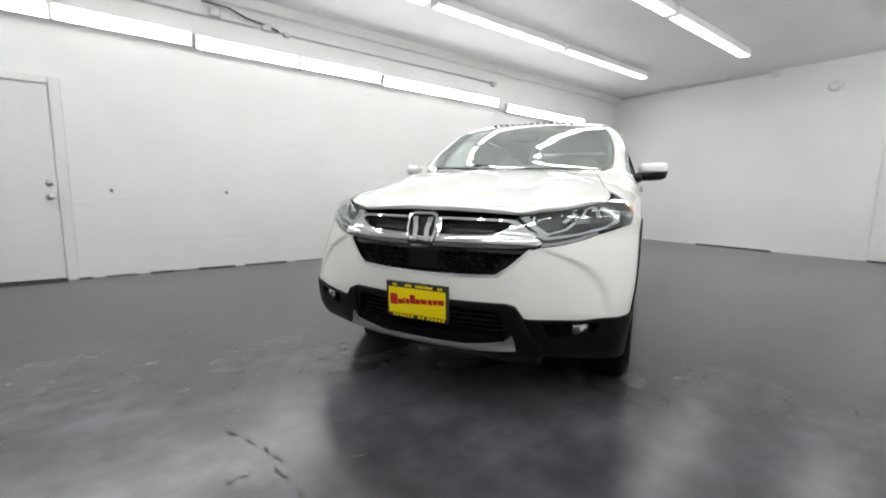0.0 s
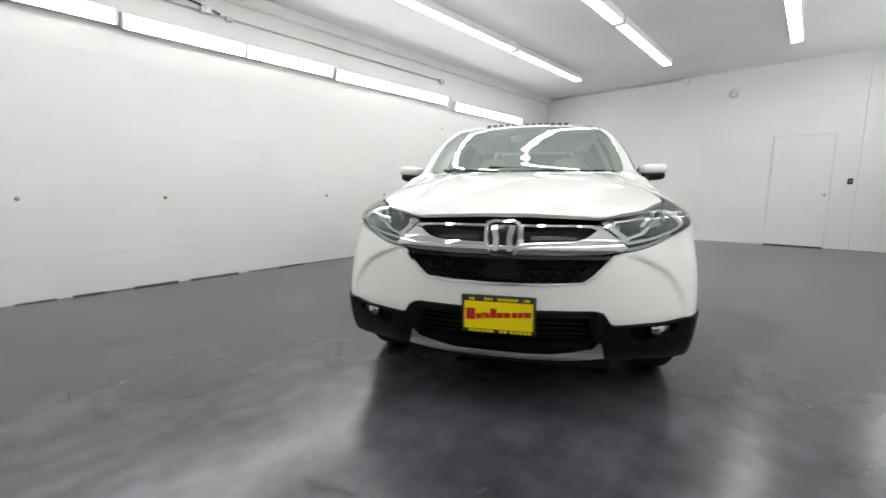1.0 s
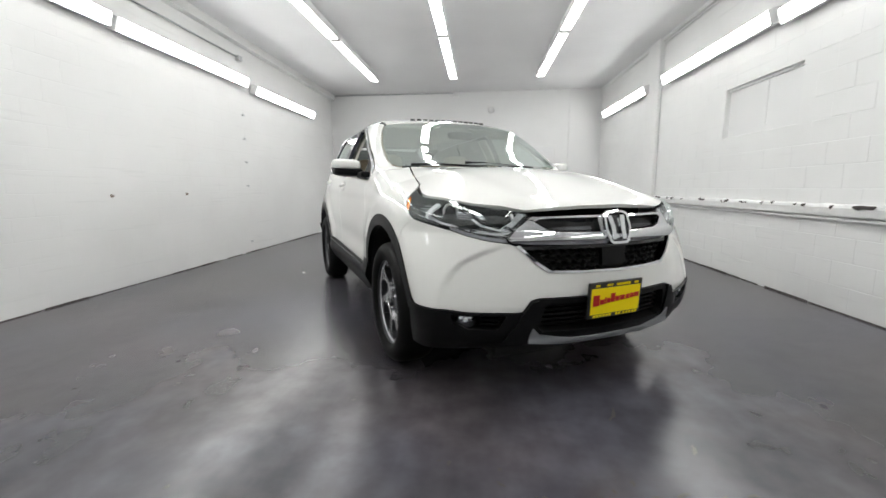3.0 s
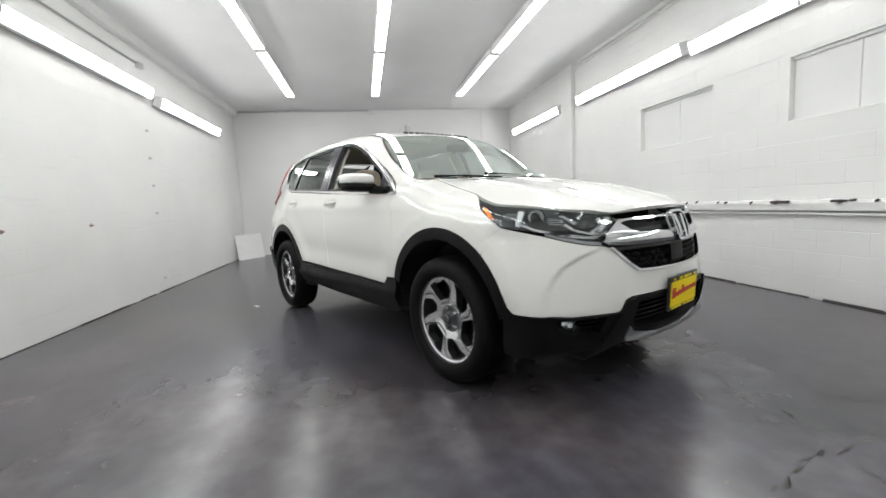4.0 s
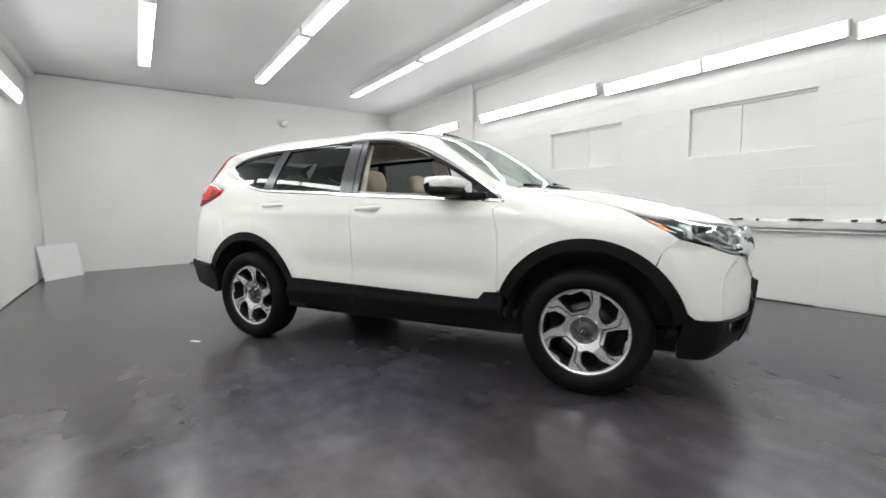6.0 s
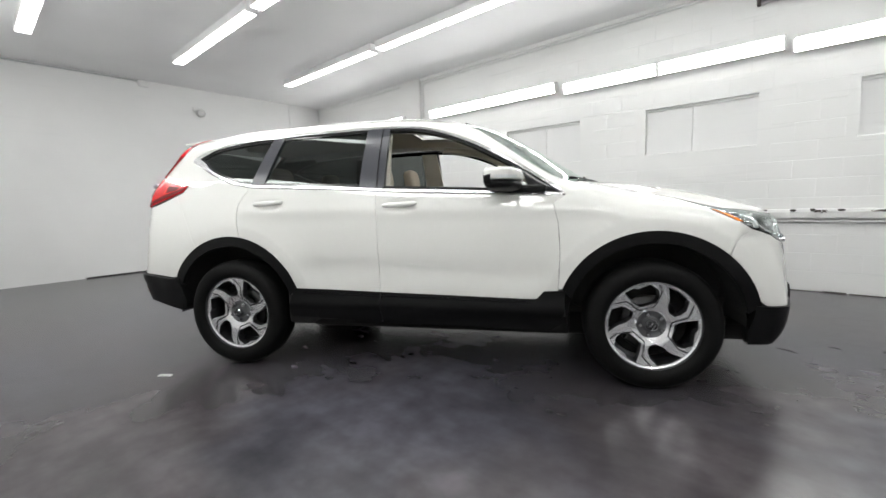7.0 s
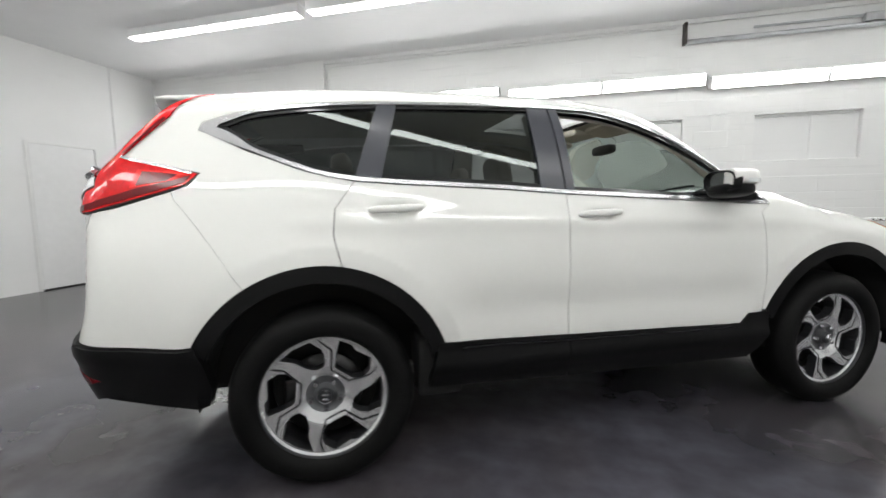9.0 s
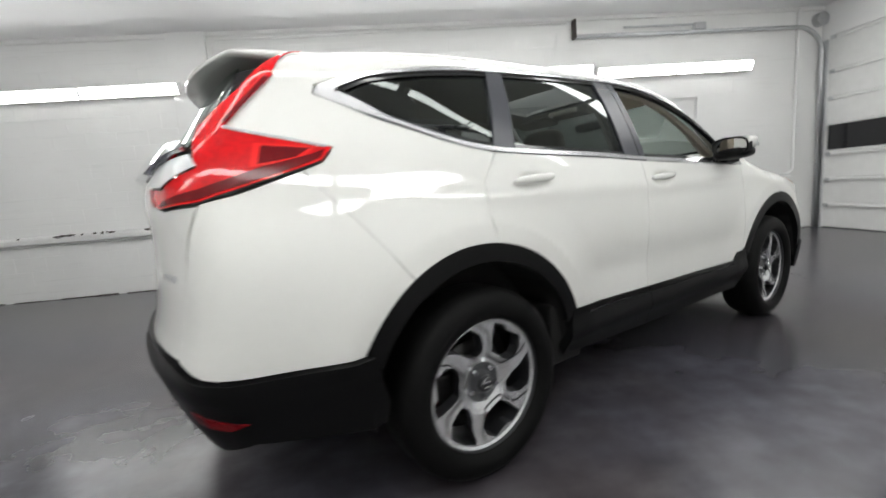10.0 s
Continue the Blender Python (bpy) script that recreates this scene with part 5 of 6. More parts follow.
# door mirrors
for s in (-1, 1):
    bm = bmesh.new()
    bmesh.ops.create_uvsphere(bm, u_segments=32, v_segments=18, radius=1)
    for v in bm.verts:
        c = v.co.copy()
        x = math.copysign(abs(c.x) ** 0.62, c.x)
        y = math.copysign(abs(c.y) ** 0.55, c.y)
        z = math.copysign(abs(c.z) ** 0.55, c.z)
        f = -0.770 + 0.092 * x - 0.03 * (y + 1)
        if c.x < -0.25:
            f = -0.770 - 0.070 - 0.03 * (y + 1)
        v.co = Vector((f, s * (0.966 + 0.098 * y), 1.215 + 0.048 * z * (1.0 if z > 0 else 0.62) + 0.006 * y))
    if s < 0:
        bmesh.ops.reverse_faces(bm, faces=bm.faces)
    mir = part("door_mirror", bm, M_PAINT, CAR, "white door mirror on a black foot", True)
    bm = bmesh.new()
    bmesh.ops.create_uvsphere(bm, u_segments=28, v_segments=14, radius=1)
    for v in bm.verts:
        c = v.co.copy()
        y = math.copysign(abs(c.y) ** 0.6, c.y)
        z = math.copysign(abs(c.z) ** 0.7, c.z)
        x = math.copysign(abs(c.x) ** 0.7, c.x)
        v.co = Vector((-0.772 + 0.086 * x - 0.03 * (y + 1), s * (0.950 + 0.108 * y), 1.170 + 0.034 * z + 0.006 * y))
    if s < 0:
        bmesh.ops.reverse_faces(bm, faces=bm.faces)
    part("mirror_underside", bm, M_CLAD, mir, "black mirror underside", True)
    bm = bmesh.new()
    rows_ = []
    for i in range(11):
        a = radians(28 + 66 * i / 10)
        row = []
        for h in (-0.16, 0.02):
            r = math.sqrt(1 - h * h)
            x, y = (r * math.cos(a)) ** 0.8 if math.cos(a) > 0 else -abs(r * math.cos(a)) ** 0.8, (r * math.sin(a)) ** 0.72
            z = math.copysign(abs(h) ** 0.72, h)
            row.append(bm.verts.new((-0.770 + 0.104 * x - 0.03 * (y + 1), s * (0.966 + 0.1055 * y), 1.211 + 0.052 * z + 0.006 * y)))
        rows_.append(row)
    for r0, r1 in zip(rows_, rows_[1:]):
        bm.faces.new((r0[0], r1[0], r1[1], r0[1]))
    part("indicator_lamp", bm, M_WHITELAMP, mir, "slim clear indicator strip", True)
    bm = bmesh.new()
    box(bm, -0.76, -0.57, min(s * 0.79, s * 0.90), max(s * 0.79, s * 0.90), 1.120, 1.166, 0.016)
    part("mirror_foot", bm, M_CLAD, mir, "black mirror foot")
    face = Matrix.Translation((-0.868, s * 0.966, 1.208)) @ Euler((0, radians(-90), s * radians(9))).to_matrix().to_4x4()
    bm = bmesh.new()
    rings = [[bm.verts.new(face @ Vector((a * math.copysign(abs(math.cos(t)) ** 0.7, math.cos(t)), b_ * math.copysign(abs(math.sin(t)) ** 0.7, math.sin(t)), h))) for t in np.linspace(0, 2 * math.pi, 36, endpoint=False)]
             for a, b_, h in ((0.052, 0.097, -0.02), (0.052, 0.098, 0.018), (0.048, 0.093, 0.022), (0.043, 0.087, 0.016), (0.041, 0.085, 0.0))]
    for r0, r1 in zip(rings, rings[1:]):
        for k in range(36):
            bm.faces.new((r0[k], r0[(k + 1) % 36], r1[(k + 1) % 36], r1[k]))
    bmesh.ops.recalc_face_normals(bm, faces=bm.faces)
    part("mirror_bezel", bm, M_CLAD, mir, "black mirror bezel")
    bm = bmesh.new()
    bm.faces.new([bm.verts.new(face @ Vector((0.0425 * math.copysign(abs(math.cos(t)) ** 0.7, math.cos(t)), 0.0865 * math.copysign(abs(math.sin(t)) ** 0.7, math.sin(t)), 0.004))) for t in np.linspace(0, 2 * math.pi, 36, endpoint=False)])
    bmesh.ops.recalc_face_normals(bm, faces=bm.faces)
    part("mirror_glass", bm, M_MIRROR, mir, "mirror glass")

# rear end
lamp3 = np.array([(-3.10, 0.48, 1.592), (-3.213, 0.581, 1.476), (-3.313, 0.619, 1.37), (-3.366, 0.643, 1.306), (-3.257, 0.678, 1.28), (-3.123, 0.718, 1.249), (-3.068, 0.735, 1.235), (-3.112, 0.746, 1.195),
                  (-3.30, 0.733, 1.15), (-3.476, 0.707, 1.109), (-3.567, 0.558, 1.10), (-3.59, 0.48, 1.112), (-3.598, 0.44, 1.156), (-3.553, 0.60, 1.145), (-3.448, 0.68, 1.19), (-3.46, 0.655, 1.245),
                  (-3.43, 0.570, 1.320), (-3.315, 0.572, 1.425), (-3.185, 0.532, 1.545)])
def lamp_points(rows):
    p = np.array(rows)
    p[:, 1] += 0.045 * np.clip((p[:, 2] - 1.25) / 0.2, 0, 1)
    p[:, 0], p[:, 2] = raised(p[:, 0], p[:, 2])
    return p


lamp3 = lamp_points(lamp3)
TL = pair("tail_lamp", drape(lamp3, BACK, 0.02, offset=0.008), M_RED, label="red boomerang tail lamp", thick=0.004)
dark1 = lamp_points([(-3.264, 0.692, 1.245), (-3.134, 0.722, 1.232), (-3.183, 0.729, 1.207), (-3.291, 0.715, 1.192)])
dark2 = lamp_points([(-3.09, 0.735, 1.228), (-3.115, 0.745, 1.201), (-3.30, 0.733, 1.156), (-3.476, 0.707, 1.115), (-3.55, 0.57, 1.106), (-3.55, 0.57, 1.112), (-3.476, 0.707, 1.138), (-3.30, 0.733, 1.184), (-3.145, 0.736, 1.212)])
dark3 = lamp_points([(-3.22, 0.58, 1.462), (-3.313, 0.619, 1.362), (-3.355, 0.637, 1.315), (-3.366, 0.632, 1.320), (-3.324, 0.614, 1.370), (-3.23, 0.575, 1.466)])
top_line = lamp_points([(-3.40, 0.665, 1.309), (-3.31, 0.66, 1.294), (-3.19, 0.70, 1.266), (-3.08, 0.73, 1.239), (-3.085, 0.73, 1.233), (-3.19, 0.702, 1.258), (-3.31, 0.663, 1.286), (-3.40, 0.668, 1.300)])
rev = lamp_points([(-3.59, 0.46, 1.162), (-3.55, 0.605, 1.150), (-3.45, 0.683, 1.194), (-3.458, 0.657, 1.226), (-3.584, 0.476, 1.190)])
for k, mirror in enumerate((True, False)):
    emit("lamp_shield", drape(lamp3.mean(0) + (lamp3 - lamp3.mean(0)) * 1.12, BACK, 0.03, offset=-0.034), M_DASH, TL[k], 0.0, mirror, "dark inner shield")
    emit("lamp_back", drape(lamp3, BACK, 0.02, offset=-0.004), M_DASH, TL[k], 0.018, mirror, "dark lamp back")
    emit("lamp_guide", drape(dark1.mean(0) + (dark1 - dark1.mean(0)) * 1.35, BACK, 0.02, offset=0.0095), M_RED3, TL[k], 0.002, mirror, "bright red light guide")
    for n_, d_ in enumerate((dark1, dark2, dark3)):
        emit("lamp_shade", drape(d_, BACK, 0.02, offset=0.0105 + 0.001 * n_), M_RED2, TL[k], 0.002, mirror, "deep red lamp field")
    emit("reverse_lamp", drape(rev, BACK, 0.02, offset=0.0135), M_WHITELAMP, TL[k], 0.003, mirror, "clear reversing lamp")
    emit("lamp_line", drape(top_line, BACK, 0.012, offset=0.011), M_BRIGHT, TL[k], 0.004, mirror, "thin bright line on the lamp")
gate_half = tail_pts([(0, 0.655), (0.40, 0.655), (0.598, 0.66), (0.600, 0.70), (0.650, 0.90), (0.699, 1.098), (0.56, 1.092), (0.47, 1.104), (0.43, 1.150), (0.43, 1.182), (0, 1.184)])
emit("tailgate", drape(both(gate_half), TAILP, 0.035), M_PAINT, CAR, 0.02)
glass_half = tail_pts([(0, 1.258), (0.30, 1.260), (0.60, 1.266), (0.585, 1.31), (0.575, 1.42), (0.535, 1.47), (0.48, 1.53), (0, 1.55)])
emit("rear_window", drape(both(glass_half), TAILP, 0.035, offset=-0.004), M_PRIV, CAR, 0.004, label="dark rear window")
emit("tailgate_bar", drape(both(tail_pts([(0, 1.252), (0.268, 1.252), (0.50, 1.257), (0.61, 1.257), (0.638, 1.232), (0.44, 1.190), (0, 1.190)])), TAILP, 0.03, offset=0.030), M_CHROME, CAR, 0.045, label="chrome tailgate bar")
rb_half = np.vstack((tail_pts([(0, 0.648), (0.40, 0.648), (0.60, 0.640), (0.74, 0.622)]), side_pts([(-3.30, 0.611), (-3.16, 0.605), (-3.105, 0.612), (-3.085, 0.55), (-3.060, 0.45), (-3.075, 0.385)]), side_pts([(-3.12, 0.372)]), tail_pts([(0.80, 0.43), (0.70, 0.395), (0.55, 0.375), (0.35, 0.365), (0, 0.365)])))


def lip_lift(p):
    return 0.012 * np.exp(-((p[:, 2] - 0.595) / 0.035) ** 2)


emit("rear_bumper", drape(both(rb_half), BACK, 0.03, offset=0.012, lift=lip_lift), M_CLAD, CAR, 0.05, label="black plastic rear bumper")
pair("rear_reflector", drape(tail_pts([(0.67, 0.532), (0.74, 0.520), (0.805, 0.496), (0.775, 0.480), (0.72, 0.490), (0.67, 0.508)]), BACK, 0.02, offset=0.014), M_RED2, label="dark red reflector", thick=0.006)
emit("rear_skid", drape(both(tail_pts([(0, 0.48), (0.45, 0.485), (0.60, 0.490), (0.70, 0.462), (0.735, 0.435), (0.66, 0.395), (0.50, 0.372), (0, 0.367)])), BACK, 0.03, offset=0.010), M_SATIN, CAR, 0.03, label="satin silver rear skid plate")
for y0, w_ in ((0.44, 0.05), (0.50, 0.03), (0.54, 0.035)):
    emit("model_mark", drape(tail_pts([(y0, 0.905), (y0 + w_, 0.905), (y0 + w_, 0.885), (y0, 0.885)]) * np.array([1, 1, 1]), TAILP, 0.02, offset=0.004), M_CHROME, CAR, 0.003, True, "plain chrome bar")
# spoiler
bm = bmesh.new()
grid = []
for i in range(9):
    s = i / 8
    f = -3.02 - 0.40 * s
    ring = []
    for j in range(25):
        y = (j / 24 * 2 - 1)
        yy = y * 0.495
        ff = f + 0.10 * y * y * s
        zt = float(np.interp(ff, TF, TZ)) - 0.030 * (abs(yy) / 0.68) ** 2.4 + 0.004 + 0.012 * s
        w_ = min(1.0, s * 2)
        zt = w_ * zt + (1 - w_) * (float(top_pts([(ff, abs(yy))])[0][2]) + 0.003)
        ring.append(bm.verts.new((ff, yy, zt)))
    grid.append(ring)
under = [[bm.verts.new((v.co.x + 0.01, v.co.y, v.co.z - (0.012 + 0.030 * (1 - i / 8) if i > 2 else 0.02))) for v in ring] for i, ring in enumerate(grid)]
for g_, fl in ((grid, False), (under, True)):
    for r0, r1 in zip(g_, g_[1:]):
        for a in range(24):
            q = (r0[a], r1[a], r1[a + 1], r0[a + 1])
            bm.faces.new(q if fl else q[::-1])
for a in range(24):
    bm.faces.new((grid[-1][a], grid[-1][a + 1], under[-1][a + 1], under[-1][a]))
for i in range(8):
    bm.faces.new((grid[i][0], grid[i + 1][0], under[i + 1][0], under[i][0]))
    bm.faces.new((grid[i + 1][-1], grid[i][-1], under[i][-1], under[i + 1][-1]))
bmesh.ops.recalc_face_normals(bm, faces=bm.faces)
part("roof_spoiler", bm, M_PAINT, CAR, "white roof spoiler", True)
for s in (-1, 1):
    bm = bmesh.new()
    vs_ = []
    for y in (0.438, 0.462):
        vs_.append([bm.verts.new((f, s * y, z)) for f, z in ((-3.15, 1.575), (-3.25, 1.553), (-3.315, 1.532), (-3.335, 1.47), (-3.315, 1.44), (-3.25, 1.50))])
    bm.faces.new(vs_[0])
    bm.faces.new(vs_[1][::-1])
    for k in range(6):
        bm.faces.new((vs_[0][k], vs_[0][(k + 1) % 6], vs_[1][(k + 1) % 6], vs_[1][k]))
    bmesh.ops.recalc_face_normals(bm, faces=bm.faces)
    part("spoiler_fin", bm, M_GLOSSK, CAR, "gloss black side fin")
bm = bmesh.new()
wp = tail_pts([(0.10, 1.270), (0.20, 1.285), (0.34, 1.297)])
rod(bm, [(wp[0][0] - 0.012, 0.10, 1.270), (wp[1][0] - 0.012, -0.20, 1.285), (wp[2][0] - 0.012, -0.34, 1.297)], 0.009, 8)
part("rear_wiper", bm, M_CLAD, CAR, "black rear wiper", True)

# wipers, roof deflector
for y0, y1, f0, f1 in ((0.30, -0.22, -0.225, -0.300), (-0.15, -0.58, -0.205, -0.420)):
    a = top_pts([(f0, abs(y0)), (f1, abs(y1))])
    bm = bmesh.new()
    rod(bm, [(a[0][0], y0, a[0][2] - 0.004), ((a[0][0] + a[1][0]) / 2, (y0 + y1) / 2, (a[0][2] + a[1][2]) / 2 + 0.004), (a[1][0], y1, a[1][2] + 0.002)], 0.008, 8)
    part("wiper", bm, M_CLAD, CAR, "black windscreen wiper", True)
dfl = empty("sunroof_deflector", pose(-1.085, 0, 1.601))
dfl.parent = CAR
for i in range(13):
    y = -0.33 + 0.055 * i
    f = 0.03 * (1 - (y / 0.35) ** 2) - 0.02
    part("tooth", boxed(f - 0.012, f + 0.012, y - 0.018, y + 0.018, 0.010, 0.032, 0.003), M_PLASTIC_K, dfl)
bm = bmesh.new()
rod(bm, [(0.0 + 0.03 * (1 - (y / 0.35) ** 2) - 0.02, y, 0.010) for y in np.linspace(-0.35, 0.35, 15)], 0.005, 6)
part("rail", bm, M_PLASTIC_K, dfl)

# underbody
bm = bmesh.new()
box(bm, -2.25, -0.42, -0.60, 0.60, 0.205, 0.36, 0.03)
box(bm, -3.05, 0.66, -0.52, 0.52, 0.185, 0.36, 0.03)
box(bm, -2.16, -0.52, -0.80, 0.80, 0.315, 0.40, 0.02)
box(bm, 0.42, 0.74, -0.60, 0.60, 0.305, 0.36, 0.02)
box(bm, -3.36, -3.12, -0.62, 0.62, 0.36, 0.42, 0.02)
box(bm, -2.275, -2.08, -0.855, 0.855, 0.30, 0.57, 0.02)
part("underbody", bm, M_UNDER, CAR, "black underbody")


# ---- wheels ----
def lathe(bm, prof, sides=56):
    """Turn (radius, y) pairs round the y axis."""
    rings = [[bm.verts.new((r * math.cos(2 * math.pi * k / sides), y, r * math.sin(2 * math.pi * k / sides))) for k in range(sides)] for r, y in prof]
    for r0, r1 in zip(rings, rings[1:]):
        for k in range(sides):
            bm.faces.new((r0[k], r1[k], r1[(k + 1) % sides], r0[(k + 1) % sides]))
    return rings


def band(points, width):
    """A strip of even width along polar points (radius, degrees)."""
    p = [Vector((r * math.cos(radians(a)), r * math.sin(radians(a)))) for r, a in points]
    left, right = [], []
    for i, q in enumerate(p):
        t = (p[min(i + 1, len(p) - 1)] - p[max(i - 1, 0)]).normalized()
        nrm = Vector((-t.y, t.x)) * width / 2
        left.append(q + nrm)
        right.append(q - nrm)
    return [tuple(v) for v in left] + [tuple(v) for v in right[::-1]]


def face_height(r):
    return float(np.interp(r, [0.05, 0.10, 0.15, 0.20, 0.238, 0.248], [0.050, 0.057, 0.061, 0.064, 0.067, 0.072]))


FACE = 0.248 / 247          # metres for each unit of the wheel drawing below
WIDE = ((64, 222), (112, 200), (122, 178), (182, 143), (179, 92), (154, 67), (109, 63), (44, 110), (47, 155), (57, 200))
SLIM = ((-163, 162), (-114, 200), (-51, 224), (-8, 190), (4, 150), (-1, 121), (-31, 108), (-71, 120), (-106, 145))
GROOVE = ((-18, 233), (32, 185), (27, 100), (92, 50), (179, 70), (210, 103))


def turned(pts, degrees):
    """The drawing's points in metres on the wheel's face, turned round the hub."""
    c, n = math.cos(radians(degrees)), math.sin(radians(degrees))
    return np.array([(-(u * c - v * n) * FACE, (u * n + v * c) * FACE) for u, v in pts])


def along(line, step):
    """An open line with points no further apart than step."""
    out = []
    for a, b_ in zip(line, line[1:]):
        k = max(1, int(np.ceil(np.linalg.norm(b_ - a) / step)))
        out += [a + (b_ - a) * i / k for i in range(k)]
    return np.array(out + [line[-1]])


def pierced_face():
    """The wheel's machined face with six kinked openings, and the grey walls of those openings."""
    def circle(r, n):
        return np.array([(r * math.cos(2 * math.pi * k / n), r * math.sin(2 * math.pi * k / n)) for k in range(n)])
    def opened(q):
        q = q.mean(0) + (q - q.mean(0)) * 1.03
        return q * np.minimum(1, 0.242 / np.hypot(q[:, 0], q[:, 1]))[:, None]
    holes = [opened(refine(turned(shape, 120 * k), 0.010)) for k in range(3) for shape in (WIDE, SLIM)]
    loops = [circle(0.2475, 72), circle(0.046, 32)] + holes
    lines = [along(turned(GROOVE, 120 * k), 0.008) for k in range(3)]
    bands = [np.vstack((l, turned(((190, 160), (60, 235)), 120 * k))) for k, l in enumerate(lines)]
    q, cons, start = np.vstack(loops), [], 0
    for l in loops:
        cons += [(start + i, start + (i + 1) % len(l)) for i in range(len(l))]
        start += len(l)
    g = np.vstack([circle(r, 90) for r in np.arange(0.054, 0.246, 0.008)])
    near = np.min(np.hypot(g[:, None, 0] - q[None, :, 0], g[:, None, 1] - q[None, :, 1]), axis=1)
    g = g[near > 0.004]
    vs, _, fs, _, _, _ = delaunay_2d_cdt([Vector(v) for v in np.vstack((q, g))], cons, [], 0, 1e-7)
    c = np.array([np.mean([tuple(vs[i]) for i in f], axis=0) for f in fs])
    ok = inside(c, loops[0])
    for l in loops[1:]:
        ok &= ~inside(c, l)
    gap = np.min([np.min(np.hypot(c[:, None, 0] - l[None, :, 0], c[:, None, 1] - l[None, :, 1]), axis=1) for l in lines], axis=0)
    banded = np.any([inside(c, b_) for b_ in bands], axis=0)
    # silver beyond 0.08 from the hub and along the grooves, grey within
    bright = banded | (gap < 0.010) | (np.hypot(c[:, 0], c[:, 1]) > 0.080)

    def height(p):
        r = math.hypot(p[0], p[1])
        return face_height(r) - 0.016 * float(np.clip((0.12 - r) / 0.06, 0, 1))
    face = bmesh.new()
    v3 = [face.verts.new((v.x, height((v.x, v.y)), v.y)) for v in vs]
    for f, k, m in zip(fs, ok, bright):
        if k:
            face.faces.new([v3[i] for i in f][::-1]).material_index = 0 if m else 1
    for v in [v for v in face.verts if not v.link_faces]:
        face.verts.remove(v)
    face.normal_update()
    walls = bmesh.new()
    for l in holes:
        mid = l.mean(0)
        a = [walls.verts.new((x, height((x, z)) - 0.0005, z)) for x, z in l]
        b_ = [walls.verts.new((mid[0] + (x - mid[0]) * 0.93, 0.018, mid[1] + (z - mid[1]) * 0.93)) for x, z in l]
        for i in range(len(l)):
            walls.faces.new((a[i], a[(i + 1) % len(l)], b_[(i + 1) % len(l)], b_[i]))
    bmesh.ops.recalc_face_normals(walls, faces=walls.faces)
    return face, walls, lines


def wheel():
    """A wheel whose outer face looks along +y, centred on its hub."""
    e = empty("wheel", Matrix())
    bm = bmesh.new()
    lathe(bm, [(0.252, 0.088), (0.266, 0.104), (0.29, 0.112), (0.318, 0.110), (0.340, 0.098), (0.356, 0.078), (0.3638, 0.052), (0.3645, 0.0), (0.3638, -0.07), (0.35, -0.10), (0.30, -0.115), (0.246, -0.10)])
    part("tyre", bm, M_RUBBER, e, "black road tyre", True)
    bm = bmesh.new()
    for k in range(64):
        a = 2 * math.pi * k / 64
        m = Matrix.Rotation(a, 4, "Y")
        for y0, y1, tw in ((0.024, 0.046, 0.25), (-0.012, 0.012, -0.2), (-0.046, -0.024, 0.25)):
            r = bmesh.ops.create_cube(bm, size=1)
            for v in r["verts"]:
                v.co = m @ Vector((v.co.x * 0.022 + tw * v.co.y * (y1 - y0), (y0 + y1) / 2 + v.co.y * (y1 - y0), 0.3618 + v.co.z * 0.0050))
    part("tread", bm, M_RUBBER, e, "black tyre tread")
    # bright lip coloured dark, so the ring's shading sits in its colour
    bm = bmesh.new()
    lathe(bm, [(0.253, 0.084), (0.2515, 0.086), (0.2495, 0.080), (0.2475, 0.0715)])
    part("rim", bm, M_ALLOYK, e, "alloy rim lip, shading put in as a dark colour", True)
    bm = bmesh.new()
    lathe(bm, [(0.2455, 0.0675), (0.243, 0.060), (0.230, 0.02), (0.222, -0.08), (0.253, -0.09)])
    part("rim_barrel", bm, M_ALLOYK, e, "dark inner rim barrel", True)
    face, walls, lines = pierced_face()
    part("spokes", face, [M_ALLOY, M_ALLOYM], e, "machined silver spokes, grey close to the hub")
    part("spoke_sides", walls, M_ALLOYK, e, "grey painted spoke sides")
    bm = bmesh.new()
    lathe(bm, [(0.001, 0.036), (0.040, 0.034), (0.050, 0.028), (0.056, 0.012)], 48)
    part("hub", bm, M_ALLOYM, e, "grey painted hub", True)
    for line in lines:
        bm = bmesh.new()
        poly = band([(math.hypot(x, z), math.degrees(math.atan2(z, x))) for x, z in line], 0.0075)
        vs = [bm.verts.new((x, face_height(math.hypot(x, z)) - 0.016 * float(np.clip((0.12 - math.hypot(x, z)) / 0.06, 0, 1)) + 0.0008, z)) for x, z in poly]
        n = len(vs) // 2
        for a in range(n - 1):
            bm.faces.new((vs[a], vs[a + 1], vs[2 * n - 2 - a], vs[2 * n - 1 - a]))
        bmesh.ops.recalc_face_normals(bm, faces=bm.faces)
        part("spoke_groove", bm, M_GLOSSK, e, "dark groove in the spoke face")
    bm = bmesh.new()
    lathe(bm, [(0.001, 0.078), (0.026, 0.077), (0.031, 0.072), (0.033, 0.06)], 28)
    part("centre_cap", bm, M_ALLOYK, e, "grey centre cap", True)
    bm = bmesh.new()
    lathe(bm, [(0.024, 0.0778), (0.0255, 0.0795), (0.027, 0.0775)], 24)
    part("cap_ring", bm, M_CHROME, e)
    for z in (-0.009, 0.009):
        part("cap_mark", boxed(-0.013, 0.013, 0.0775, 0.0795, z - 0.004, z + 0.004, 0.001), M_CHROME, e, "plain chrome bar")
    for k in range(5):
        a = radians(53 + 72 * k)
        bm = bmesh.new()
